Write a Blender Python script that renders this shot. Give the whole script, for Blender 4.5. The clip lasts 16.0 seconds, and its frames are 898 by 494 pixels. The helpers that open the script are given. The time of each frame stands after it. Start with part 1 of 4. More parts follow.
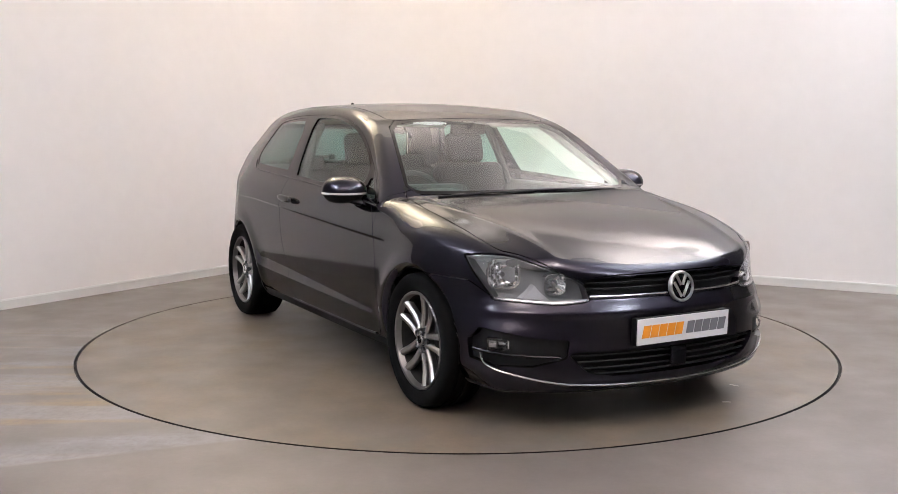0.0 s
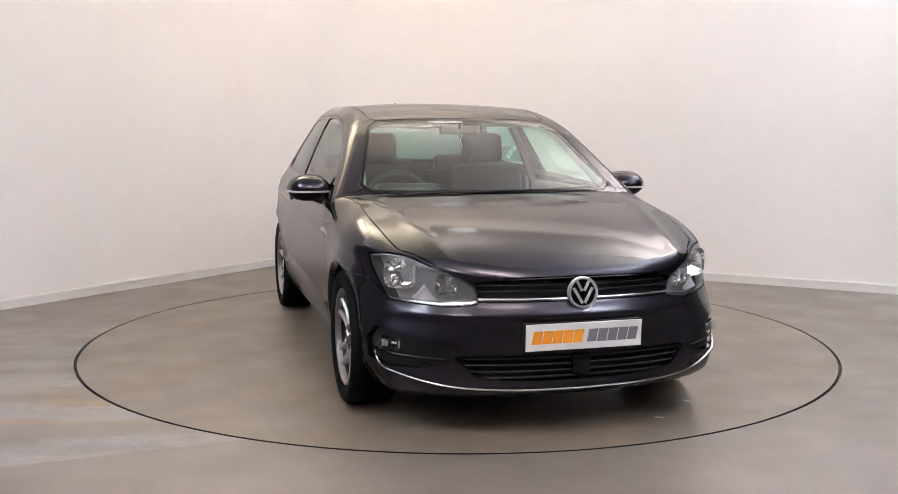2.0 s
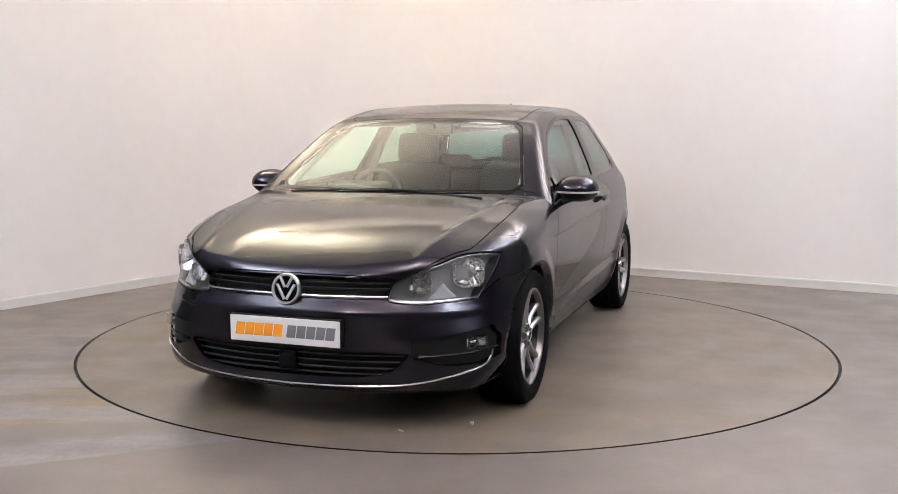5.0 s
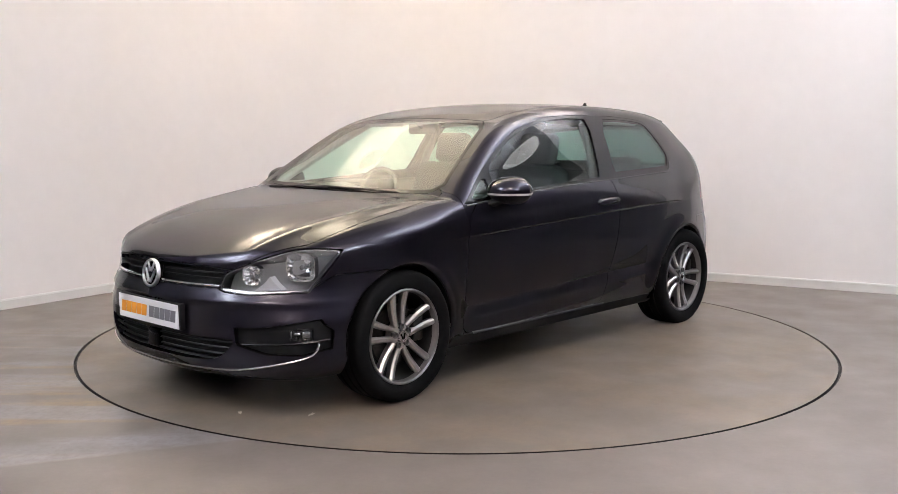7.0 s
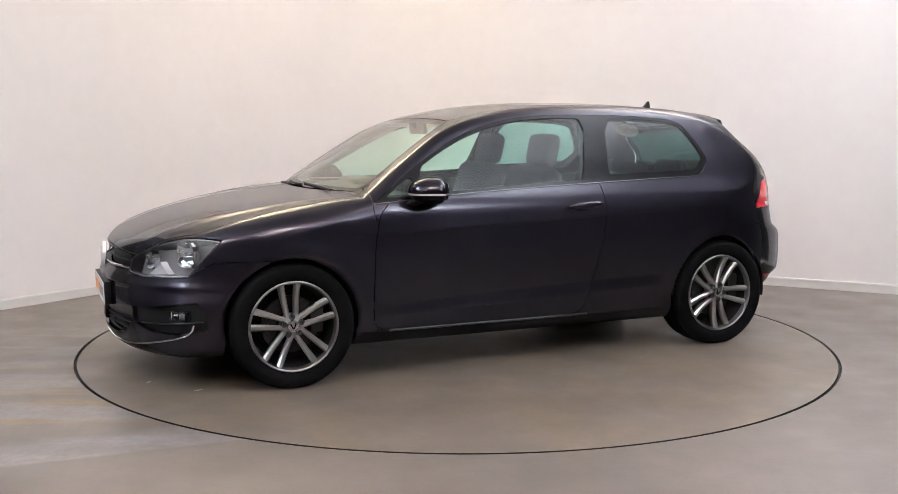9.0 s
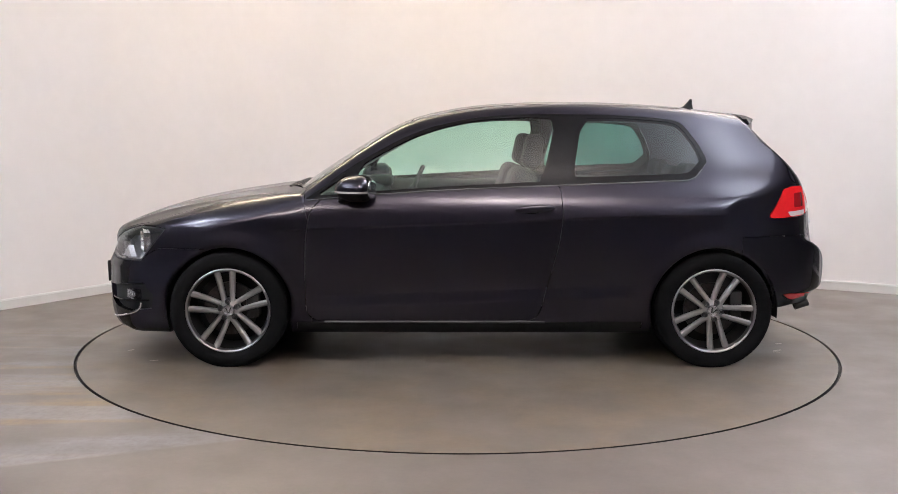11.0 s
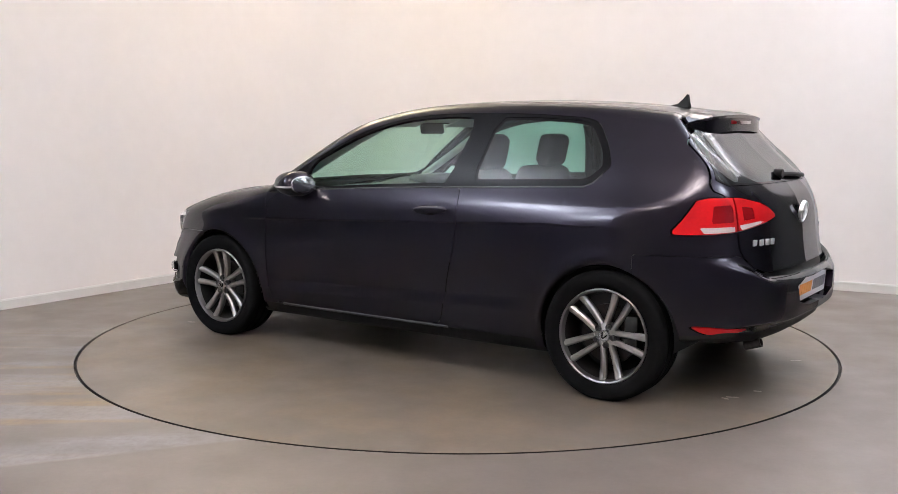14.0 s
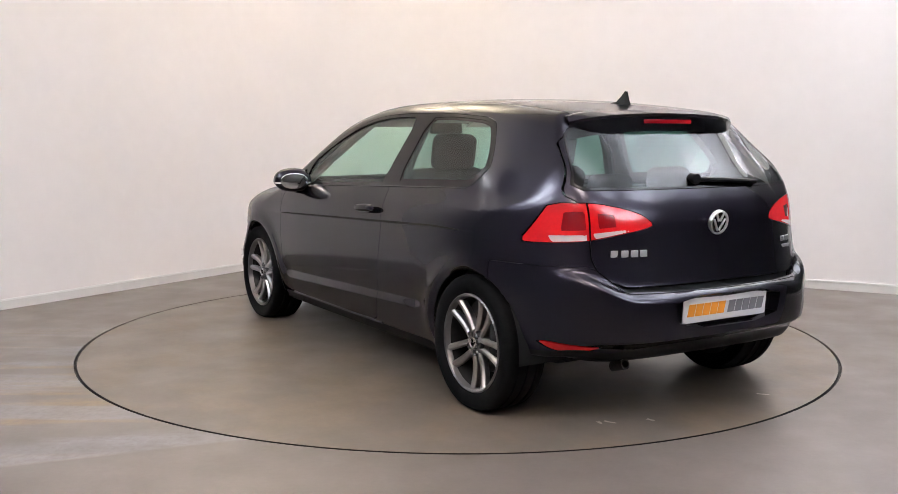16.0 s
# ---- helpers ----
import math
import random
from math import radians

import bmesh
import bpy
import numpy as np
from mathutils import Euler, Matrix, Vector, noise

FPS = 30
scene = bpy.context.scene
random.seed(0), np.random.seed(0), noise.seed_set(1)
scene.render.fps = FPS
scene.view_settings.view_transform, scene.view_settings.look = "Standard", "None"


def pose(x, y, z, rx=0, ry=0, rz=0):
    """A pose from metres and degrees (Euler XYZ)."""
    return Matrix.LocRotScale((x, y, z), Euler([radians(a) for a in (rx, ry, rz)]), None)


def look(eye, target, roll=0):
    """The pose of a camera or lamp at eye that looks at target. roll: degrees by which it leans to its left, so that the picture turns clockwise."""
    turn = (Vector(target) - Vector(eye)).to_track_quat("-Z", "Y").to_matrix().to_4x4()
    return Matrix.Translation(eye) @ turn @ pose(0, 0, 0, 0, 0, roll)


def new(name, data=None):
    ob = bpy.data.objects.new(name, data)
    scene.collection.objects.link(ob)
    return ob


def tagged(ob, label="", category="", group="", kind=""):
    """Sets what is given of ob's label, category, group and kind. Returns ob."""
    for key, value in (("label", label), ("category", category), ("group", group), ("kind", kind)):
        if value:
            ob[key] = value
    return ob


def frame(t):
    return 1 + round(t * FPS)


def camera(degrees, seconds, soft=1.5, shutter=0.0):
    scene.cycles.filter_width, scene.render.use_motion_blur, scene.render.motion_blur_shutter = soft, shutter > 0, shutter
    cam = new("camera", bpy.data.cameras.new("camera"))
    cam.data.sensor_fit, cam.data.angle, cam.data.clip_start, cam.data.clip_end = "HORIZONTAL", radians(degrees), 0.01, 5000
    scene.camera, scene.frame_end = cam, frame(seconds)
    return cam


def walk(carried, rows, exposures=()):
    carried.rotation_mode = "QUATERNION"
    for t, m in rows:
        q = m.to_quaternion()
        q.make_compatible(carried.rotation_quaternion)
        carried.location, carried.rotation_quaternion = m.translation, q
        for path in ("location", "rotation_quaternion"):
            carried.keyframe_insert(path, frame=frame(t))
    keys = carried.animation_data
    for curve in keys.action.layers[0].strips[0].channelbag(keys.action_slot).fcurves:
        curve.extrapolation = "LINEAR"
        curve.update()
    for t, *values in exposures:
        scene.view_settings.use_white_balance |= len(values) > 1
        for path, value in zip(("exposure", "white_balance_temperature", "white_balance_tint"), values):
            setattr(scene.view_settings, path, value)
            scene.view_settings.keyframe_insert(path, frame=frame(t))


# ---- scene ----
# camera: stands still, 1.3 m above the floor, 6 m from the turntable's axis
cam = camera(49.06, 16.0, soft=0.7)
STAND = pose(0.0, -6.056, 1.299, 83.083, 0, 0.466) @ pose(0, 0, 0, 0, 0, 0.161)
walk(cam, [(0.0, STAND), (16.0, STAND)], exposures=[(0.0, -0.02), (16.0, -0.02)])

# ---------------------------------------------------------------- light
world = bpy.data.worlds.new("world")
world.use_nodes = True
world.node_tree.nodes["Background"].inputs[0].default_value = (0.02, 0.02, 0.022, 1)
world.node_tree.nodes["Background"].inputs[1].default_value = 0.2
scene.world = world


def area(name, eye, target, size_x, size_y, power, colour):
    lamp = bpy.data.lights.new(name, "AREA")
    lamp.shape, lamp.size, lamp.size_y, lamp.energy, lamp.color = "RECTANGLE", size_x, size_y, power, colour
    ob = new(name, lamp)
    ob.matrix_basis = look(eye, target)
    return ob


WARM, COOL, NEUTRAL = (1.0, 0.86, 0.64), (0.77, 0.84, 0.96), (1.0, 0.885, 0.85)
CEIL = 4.20
# hanging bowl lamps that throw their light up on the ceiling: x, y, power, colour
BOWLS = [(-1.8, 1.9, 284, WARM), (0.1, 1.7, 66, NEUTRAL), (2.7, 1.1, 254, NEUTRAL), (3.75, 0.6, 223, COOL), (3.15, -0.6, 162, COOL), (3.3, -1.9, 254, COOL), (-3.6, 0.5, 115, COOL),
         (-4.1, -2.9, 770, COOL), (-5.3, -5.2, 693, COOL), (0.7, -4.8, 654, NEUTRAL), (-2.4, -7.6, 562, NEUTRAL), (4.8, -5.6, 909, COOL)]
BOWL_Z = 3.28


def bowl_z(colour):
    return 3.36 if colour == WARM else BOWL_Z


for bx, by, power, colour in BOWLS:
    lamp = area("bowl_light", (bx, by, bowl_z(colour) + 0.035), (bx, by, 9), 0.34, 0.34, power, colour)
    lamp.data.shape = "DISK"

# ---------------------------------------------------------------- materials


def material(name, colour, rough=0.5, metal=0.0, coat=0.0, coat_rough=0.03, grain=0.0, grain_scale=40.0,
             bump=0.0, bump_scale=200.0, emit=0.0, spec=0.5, big=0.0, big_scale=1.5, edge=None, coat_ior=1.5):
    m = bpy.data.materials.new(name)
    m.use_nodes = True
    nt = m.node_tree
    b = nt.nodes["Principled BSDF"]
    b.inputs["Base Color"].default_value = (*colour, 1)
    b.inputs["Roughness"].default_value = rough
    b.inputs["Metallic"].default_value = metal
    b.inputs["Coat Weight"].default_value = coat
    b.inputs["Coat Roughness"].default_value = coat_rough
    b.inputs["Coat IOR"].default_value = coat_ior
    b.inputs["Specular IOR Level"].default_value = spec
    if edge:
        b.inputs["Specular Tint"].default_value = (*edge, 1)
    if emit:
        b.inputs["Emission Color"].default_value = (*colour, 1)
        b.inputs["Emission Strength"].default_value = emit
    co = nt.nodes.new("ShaderNodeTexCoord")
    out = None
    for amount, scale in ((grain, grain_scale), (big, big_scale)):
        if amount:
            n = nt.nodes.new("ShaderNodeTexNoise")
            n.inputs["Scale"].default_value, n.inputs["Detail"].default_value = scale, 6
            nt.links.new(co.outputs["Object"], n.inputs["Vector"])
            r = nt.nodes.new("ShaderNodeMapRange")
            r.inputs[1].default_value, r.inputs[2].default_value = 0.3, 0.7
            r.inputs[3].default_value, r.inputs[4].default_value = 1 - amount, 1 + amount
            nt.links.new(n.outputs["Fac"], r.inputs[0])
            v = nt.nodes.new("ShaderNodeVectorMath")
            v.operation = "MULTIPLY"
            if out is None:
                v.inputs[0].default_value = colour
            else:
                nt.links.new(out, v.inputs[0])
            nt.links.new(r.outputs[0], v.inputs[1])
            out = v.outputs[0]
    if out is not None:
        nt.links.new(out, b.inputs["Base Color"])
    if bump:
        n = nt.nodes.new("ShaderNodeTexNoise")
        n.inputs["Scale"].default_value, n.inputs["Detail"].default_value = bump_scale, 4
        nt.links.new(co.outputs["Object"], n.inputs["Vector"])
        k = nt.nodes.new("ShaderNodeBump")
        k.inputs["Strength"].default_value, k.inputs["Distance"].default_value = bump, 0.002
        nt.links.new(n.outputs["Fac"], k.inputs["Height"])
        nt.links.new(k.outputs[0], b.inputs["Normal"])
    return m


def glass(name, tint, gloss=0.07, rough=0.0):
    """Thin pane: tinted see-through with a mirror gloss that rises at low angles."""
    m = bpy.data.materials.new(name)
    m.use_nodes = True
    nt = m.node_tree
    nt.nodes.remove(nt.nodes["Principled BSDF"])
    t = nt.nodes.new("ShaderNodeBsdfTransparent")
    t.inputs[0].default_value = (*tint, 1)
    g = nt.nodes.new("ShaderNodeBsdfGlossy")
    g.inputs["Roughness"].default_value = rough
    w = nt.nodes.new("ShaderNodeLayerWeight")
    w.inputs[0].default_value = 0.5
    k = nt.nodes.new("ShaderNodeMath")
    k.operation = "POWER"
    k.inputs[1].default_value = 4.4
    nt.links.new(w.outputs["Facing"], k.inputs[0])
    f = nt.nodes.new("ShaderNodeMath")
    f.operation = "MULTIPLY_ADD"
    f.inputs[1].default_value, f.inputs[2].default_value = 0.9, gloss
    nt.links.new(k.outputs[0], f.inputs[0])
    x = nt.nodes.new("ShaderNodeMixShader")
    nt.links.new(f.outputs[0], x.inputs[0])
    nt.links.new(t.outputs[0], x.inputs[1])
    nt.links.new(g.outputs[0], x.inputs[2])
    nt.links.new(x.outputs[0], nt.nodes["Material Output"].inputs[0])
    return m


PAINT = material("dark_pearl_paint", (0.0188, 0.0161, 0.0250), 0.30, 0.85, 0.80, 0.10, spec=0.2, edge=(0.12, 0.105, 0.17), coat_ior=1.42, big=0.06, big_scale=3.0)
BLACK = material("black_plastic", (0.0045, 0.0045, 0.005), 0.55, spec=0.2, grain=0.15, grain_scale=60)
GLOSSBLACK = material("gloss_black", (0.004, 0.004, 0.005), 0.14, spec=0.18)
RUBBER = material("tyre_rubber", (0.0028, 0.0028, 0.003), 0.8, spec=0.08, grain=0.25, grain_scale=30)
ALLOY = material("wheel_alloy", (0.40, 0.385, 0.38), 0.32, 0.9, grain=0.05, grain_scale=60)
RIMALLOY = material("rim_alloy", (0.20, 0.19, 0.19), 0.36, 0.9, grain=0.05, grain_scale=60)
DARKALLOY = material("shaded_alloy", (0.13, 0.13, 0.135), 0.4, 0.8, grain=0.1, grain_scale=40)
STEEL = material("brake_steel", (0.055, 0.05, 0.047), 0.4, 1.0, grain=0.2, grain_scale=50)
CHROME = material("chrome", (0.80, 0.80, 0.82), 0.10, 1.0)
SATIN = material("satin_chrome", (0.72, 0.72, 0.74), 0.26, 1.0)
BRIGHT = material("bright_badge", (0.85, 0.85, 0.86), 0.32, 0.9)
LAMPBOWL = material("lamp_reflector", (0.93, 0.93, 0.94), 0.09, 0.97)
LAMPBACK = material("lamp_housing", (0.34, 0.34, 0.35), 0.30, 0.3)
LAMPGRILL = material("lamp_insert", (0.60, 0.60, 0.62), 0.28, 0.3)
CLEAR = glass("clear_lens", (0.95, 0.96, 0.97), 0.05)
PANE = glass("green_tinted_glass", (0.66, 0.87, 0.79), 0.06)
SCREEN = glass("windscreen_glass", (0.70, 0.87, 0.78), 0.10)
DARKPANE = glass("dark_tinted_glass", (0.25, 0.45, 0.41), 0.06)
REARPANE = glass("rear_privacy_glass", (0.13, 0.23, 0.215), 0.025)
RED = material("red_lens", (0.52, 0.009, 0.012), 0.12, 0.0, 0.3, spec=0.4, grain=0.05, grain_scale=60)
DARKRED = material("deep_red_lens", (0.20, 0.003, 0.006), 0.12, 0.0, 0.4)
WHITELENS = material("white_lens", (0.56, 0.52, 0.52), 0.15, 0.0, 1.0)
PLATE = material("plate_white", (0.78, 0.78, 0.80), 0.35, coat=0.3)
ORANGE = material("plate_orange", (0.80, 0.30, 0.02), 0.4)
GREY = material("plate_grey", (0.16, 0.16, 0.18), 0.4)
CLOTH = material("seat_cloth", (0.018, 0.0175, 0.019), 0.9, spec=0.15, grain=0.06, grain_scale=6)
DASH = material("dash_plastic", (0.028, 0.028, 0.030), 0.6, grain=0.15, grain_scale=30)
LINING = material("headliner", (0.50, 0.49, 0.46), 0.9, grain=0.05, grain_scale=200)
WALLPAINT = material("wall_paint", (0.85, 0.81, 0.795), 0.55, grain=0.012, grain_scale=9, big=0.02, big_scale=0.8, bump=0.05, bump_scale=120)
DARKWALL = material("unseen_dark_wall", (0.09, 0.088, 0.085), 0.6, grain=0.03, grain_scale=6)
SKIRTING = material("skirting_paint", (0.72, 0.70, 0.68), 0.4, grain=0.03, grain_scale=8)
CEILPAINT = material("ceiling_paint", (0.40, 0.395, 0.39), 0.7, grain=0.02, grain_scale=5)
LAMPGREY = material("lamp_case", (0.6, 0.6, 0.6), 0.4)
OPAL = material("opal_glass", (0.95, 0.94, 0.93), 0.3, emit=4.0)
WARMOPAL = material("warm_opal_glass", (1.0, 0.86, 0.62), 0.3, emit=4.0)


def floor_material(name, colour, stain, warm, scuffed=False):
    """Worn painted floor: fine speckle, brushed streaks along one way, pale scuffs and brownish stains."""
    m = bpy.data.materials.new(name)
    m.use_nodes = True
    nt = m.node_tree
    b = nt.nodes["Principled BSDF"]
    co = nt.nodes.new("ShaderNodeTexCoord")

    def noise_at(scale, stretch, detail, lo, hi, turn=0.0):
        mp = nt.nodes.new("ShaderNodeMapping")
        mp.inputs["Scale"].default_value = stretch
        mp.inputs["Rotation"].default_value = (0, 0, turn)
        n = nt.nodes.new("ShaderNodeTexNoise")
        n.inputs["Scale"].default_value, n.inputs["Detail"].default_value = scale, detail
        r = nt.nodes.new("ShaderNodeMapRange")
        r.inputs[1].default_value, r.inputs[2].default_value = lo, hi
        nt.links.new(co.outputs["Object"], mp.inputs[0])
        nt.links.new(mp.outputs[0], n.inputs["Vector"])
        nt.links.new(n.outputs["Fac"], r.inputs[0])
        return r.outputs[0]

    def mix(fac, a, c, amount):
        x = nt.nodes.new("ShaderNodeMix")
        x.data_type = "RGBA"
        k = nt.nodes.new("ShaderNodeMath")
        k.operation = "MULTIPLY"
        k.inputs[1].default_value = amount
        nt.links.new(fac, k.inputs[0])
        nt.links.new(k.outputs[0], x.inputs[0])
        if isinstance(a, tuple):
            x.inputs[6].default_value = (*a, 1)
        else:
            nt.links.new(a, x.inputs[6])
        x.inputs[7].default_value = (*c, 1)
        return x.outputs[2]

    c = mix(noise_at(0.8, (1, 1, 1), 5, 0.35, 0.65), colour, tuple(v * 0.90 for v in colour), 0.7)
    way = (0.26, 2.0, 1) if scuffed else (1, 1, 1)
    pale, tan = noise_at(2.0, way, 12, 0.455, 0.545, -0.15), noise_at(2.1, way, 12, 0.455, 0.55, -0.2)
    if scuffed:
        # the worn lane where cars drive on to the turntable
        sep = nt.nodes.new("ShaderNodeSeparateXYZ")
        nt.links.new(co.outputs["Object"], sep.inputs[0])
        lane = None
        edge = nt.nodes.new("ShaderNodeMath")
        edge.operation = "MULTIPLY_ADD"
        edge.inputs[1].default_value = -0.41
        nt.links.new(sep.outputs["X"], edge.inputs[0])
        nt.links.new(sep.outputs["Y"], edge.inputs[2])
        for axis, lo, hi in (("X", -0.6, -1.3), ("Y", 0.5, -0.2), (None, -1.72, -1.69)):
            r = nt.nodes.new("ShaderNodeMapRange")
            r.inputs[1].default_value, r.inputs[2].default_value = lo, hi
            nt.links.new(sep.outputs[axis] if axis else edge.outputs[0], r.inputs[0])
            if lane is None:
                lane = r.outputs[0]
            else:
                k = nt.nodes.new("ShaderNodeMath")
                k.operation = "MULTIPLY"
                nt.links.new(lane, k.inputs[0])
                nt.links.new(r.outputs[0], k.inputs[1])
                lane = k.outputs[0]
        made = []
        for fac in (pale, tan):
            k = nt.nodes.new("ShaderNodeMath")
            k.operation = "MULTIPLY"
            nt.links.new(fac, k.inputs[0])
            nt.links.new(lane, k.inputs[1])
            made.append(k.outputs[0])
        pale, tan = made
        # the pale strip along the lane's straight edge
        r = nt.nodes.new("ShaderNodeMapRange")
        r.inputs[1].default_value, r.inputs[2].default_value = -1.36, -1.50
        nt.links.new(edge.outputs[0], r.inputs[0])
        strip = nt.nodes.new("ShaderNodeMath")
        strip.operation = "MULTIPLY"
        nt.links.new(r.outputs[0], strip.inputs[0])
        nt.links.new(lane, strip.inputs[1])
    c = mix(tan, c, (0.185, 0.125, 0.062), warm)
    c = mix(pale, c, (0.180, 0.178, 0.194), stain)
    if scuffed:
        c = mix(strip.outputs[0], c, (0.172, 0.168, 0.180), 0.6)
    c = mix(noise_at(34, (1, 1, 1), 8, 0.45, 0.62), c, tuple(v * 0.80 for v in colour), 0.30)
    c = mix(noise_at(70, (1, 1, 1), 3, 0.5, 0.8), c, tuple(v * 1.35 for v in colour), 0.22)
    c = mix(noise_at(9, (1, 1, 1), 5, 0.35, 0.75), c, tuple(v * 0.86 for v in colour), 0.5)
    nt.links.new(c, b.inputs["Base Color"])
    r = nt.nodes.new("ShaderNodeMapRange")
    r.inputs[3].default_value, r.inputs[4].default_value = 0.34, 0.46
    nt.links.new(noise_at(3.0, (1, 1, 1), 5, 0.3, 0.7), r.inputs[0])
    nt.links.new(r.outputs[0], b.inputs["Roughness"])
    k = nt.nodes.new("ShaderNodeBump")
    k.inputs["Strength"].default_value, k.inputs["Distance"].default_value = 0.05, 0.002
    nt.links.new(noise_at(30, (1, 1, 1), 3, 0.2, 0.8), k.inputs["Height"])
    nt.links.new(k.outputs[0], b.inputs["Normal"])
    return m


FLOOR = floor_material("worn_floor", (0.113, 0.094, 0.082), 0.75, 0.95, True)
DISC = floor_material("turntable_floor", (0.113, 0.092, 0.075), 0.0, 0.25)

# ---------------------------------------------------------------- mesh helpers


def mesh_ob(name, verts, faces, mat, parent=None, label="", smooth=True, normals=None):
    me = bpy.data.meshes.new(name)
    me.from_pydata([tuple(map(float, v)) for v in verts], [], [tuple(map(int, f)) for f in faces])
    me.materials.append(mat)
    me.polygons.foreach_set("use_smooth", [smooth] * len(me.polygons))
    if normals is not None:
        me.normals_split_custom_set_from_vertices([tuple(map(float, n)) for n in normals])
    me.update()
    ob = new(name, me)
    if parent is not None:
        ob.parent = parent
    if label:
        ob["label"] = label
    return ob


def part(name, bm, mat, parent, label="", smooth=True):
    me = bpy.data.meshes.new(name)
    bmesh.ops.recalc_face_normals(bm, faces=bm.faces)
    bm.to_mesh(me)
    bm.free()
    me.materials.append(mat)
    me.polygons.foreach_set("use_smooth", [smooth] * len(me.polygons))
    if smooth:
        me.set_sharp_from_angle(angle=radians(38))
    ob = new(name, me)
    if parent is not None:
        ob.parent = parent
    if label:
        ob["label"] = label
    return ob


def box(bm, m, sx, sy, sz, bevel=0.0, seg=2):
    r = bmesh.ops.create_cube(bm, size=1, matrix=m @ Matrix.Diagonal((sx, sy, sz, 1)))
    if bevel:
        es = list({e for v in r["verts"] for e in v.link_edges})
        bmesh.ops.bevel(bm, geom=es, offset=bevel, segments=seg, profile=0.5, affect="EDGES")


def boxed(sx, sy, sz, m=None, bevel=0.004, seg=2):
    bm = bmesh.new()
    box(bm, m or Matrix(), sx, sy, sz, bevel, seg)
    return bm


def lathe(profile, steps=64, closed=False):
    """Turns (radius, y) round the y axis."""
    bm = bmesh.new()
    rings = []
    for k in range(steps):
        a = 2 * math.pi * k / steps
        rings.append([bm.verts.new((r * math.cos(a), y, r * math.sin(a))) for r, y in profile])
    n = len(profile)
    for k in range(steps):
        p, q = rings[k], rings[(k + 1) % steps]
        for j in range(n if closed else n - 1):
            bm.faces.new((p[j], p[(j + 1) % n], q[(j + 1) % n], q[j]))
    return bm


def tube(points, radius, sides=8, flat=1.0):
    """A rod along points; flat squeezes it along z."""
    bm = bmesh.new()
    pts = [Vector(p) for p in points]
    rings = []
    for i, p in enumerate(pts):
        d = (pts[min(i + 1, len(pts) - 1)] - pts[max(i - 1, 0)]).normalized()
        up = Vector((0, 0, 1)) if abs(d.z) < 0.9 else Vector((1, 0, 0))
        s = d.cross(up).normalized()
        u = s.cross(d)
        rings.append([bm.verts.new(p + (s * math.cos(2 * math.pi * k / sides) + u * math.sin(2 * math.pi * k / sides) * flat) * radius) for k in range(sides)])
    for a, b in zip(rings, rings[1:]):
        for k in range(sides):
            bm.faces.new((a[k], a[(k + 1) % sides], b[(k + 1) % sides], b[k]))
    bm.faces.new(rings[0])
    bm.faces.new(rings[-1])
    return bm


def thing(name, label, category, group="", kind="", m=None):
    ob = new(name)
    if m is not None:
        ob.matrix_basis = m
    return tagged(ob, label, category, group, kind)


# ---------------------------------------------------------------- the room
CORNER = Vector((-1.148, 3.998))
ALONG_L, ALONG_R = Vector((-0.5521, -0.8338)).normalized(), Vector((0.8922, -0.4517)).normalized()


def room_line(inset=0.0):
    """The wall line at the floor: a square room with one wide rounded corner, counter-clockwise seen from above."""
    half = math.acos(ALONG_L.dot(ALONG_R)) / 2
    r = 1.15
    t = r / math.tan(half)
    mid = (ALONG_L + ALONG_R).normalized()
    c = CORNER + mid * (r / math.sin(half))
    a0 = CORNER + ALONG_R * t - c
    a1 = CORNER + ALONG_L * t - c
    b0, b1 = math.atan2(a0.y, a0.x), math.atan2(a1.y, a1.x)
    arc = [c + Vector((math.cos(b0 + (b1 - b0) * k / 24), math.sin(b0 + (b1 - b0) * k / 24))) * (r - inset) for k in range(25)]
    nl, nr = Vector((-ALONG_L.y, ALONG_L.x)), Vector((ALONG_R.y, -ALONG_R.x))
    nl = nl if nl.dot(mid) > 0 else -nl
    nr = nr if nr.dot(mid) > 0 else -nr
    far_r = CORNER + ALONG_R * 13 + nr * inset
    far_l = CORNER + ALONG_L * 13 + nl * inset
    back = CORNER + ALONG_L * 13 + ALONG_R * 13
    return far_r, arc, far_l, back


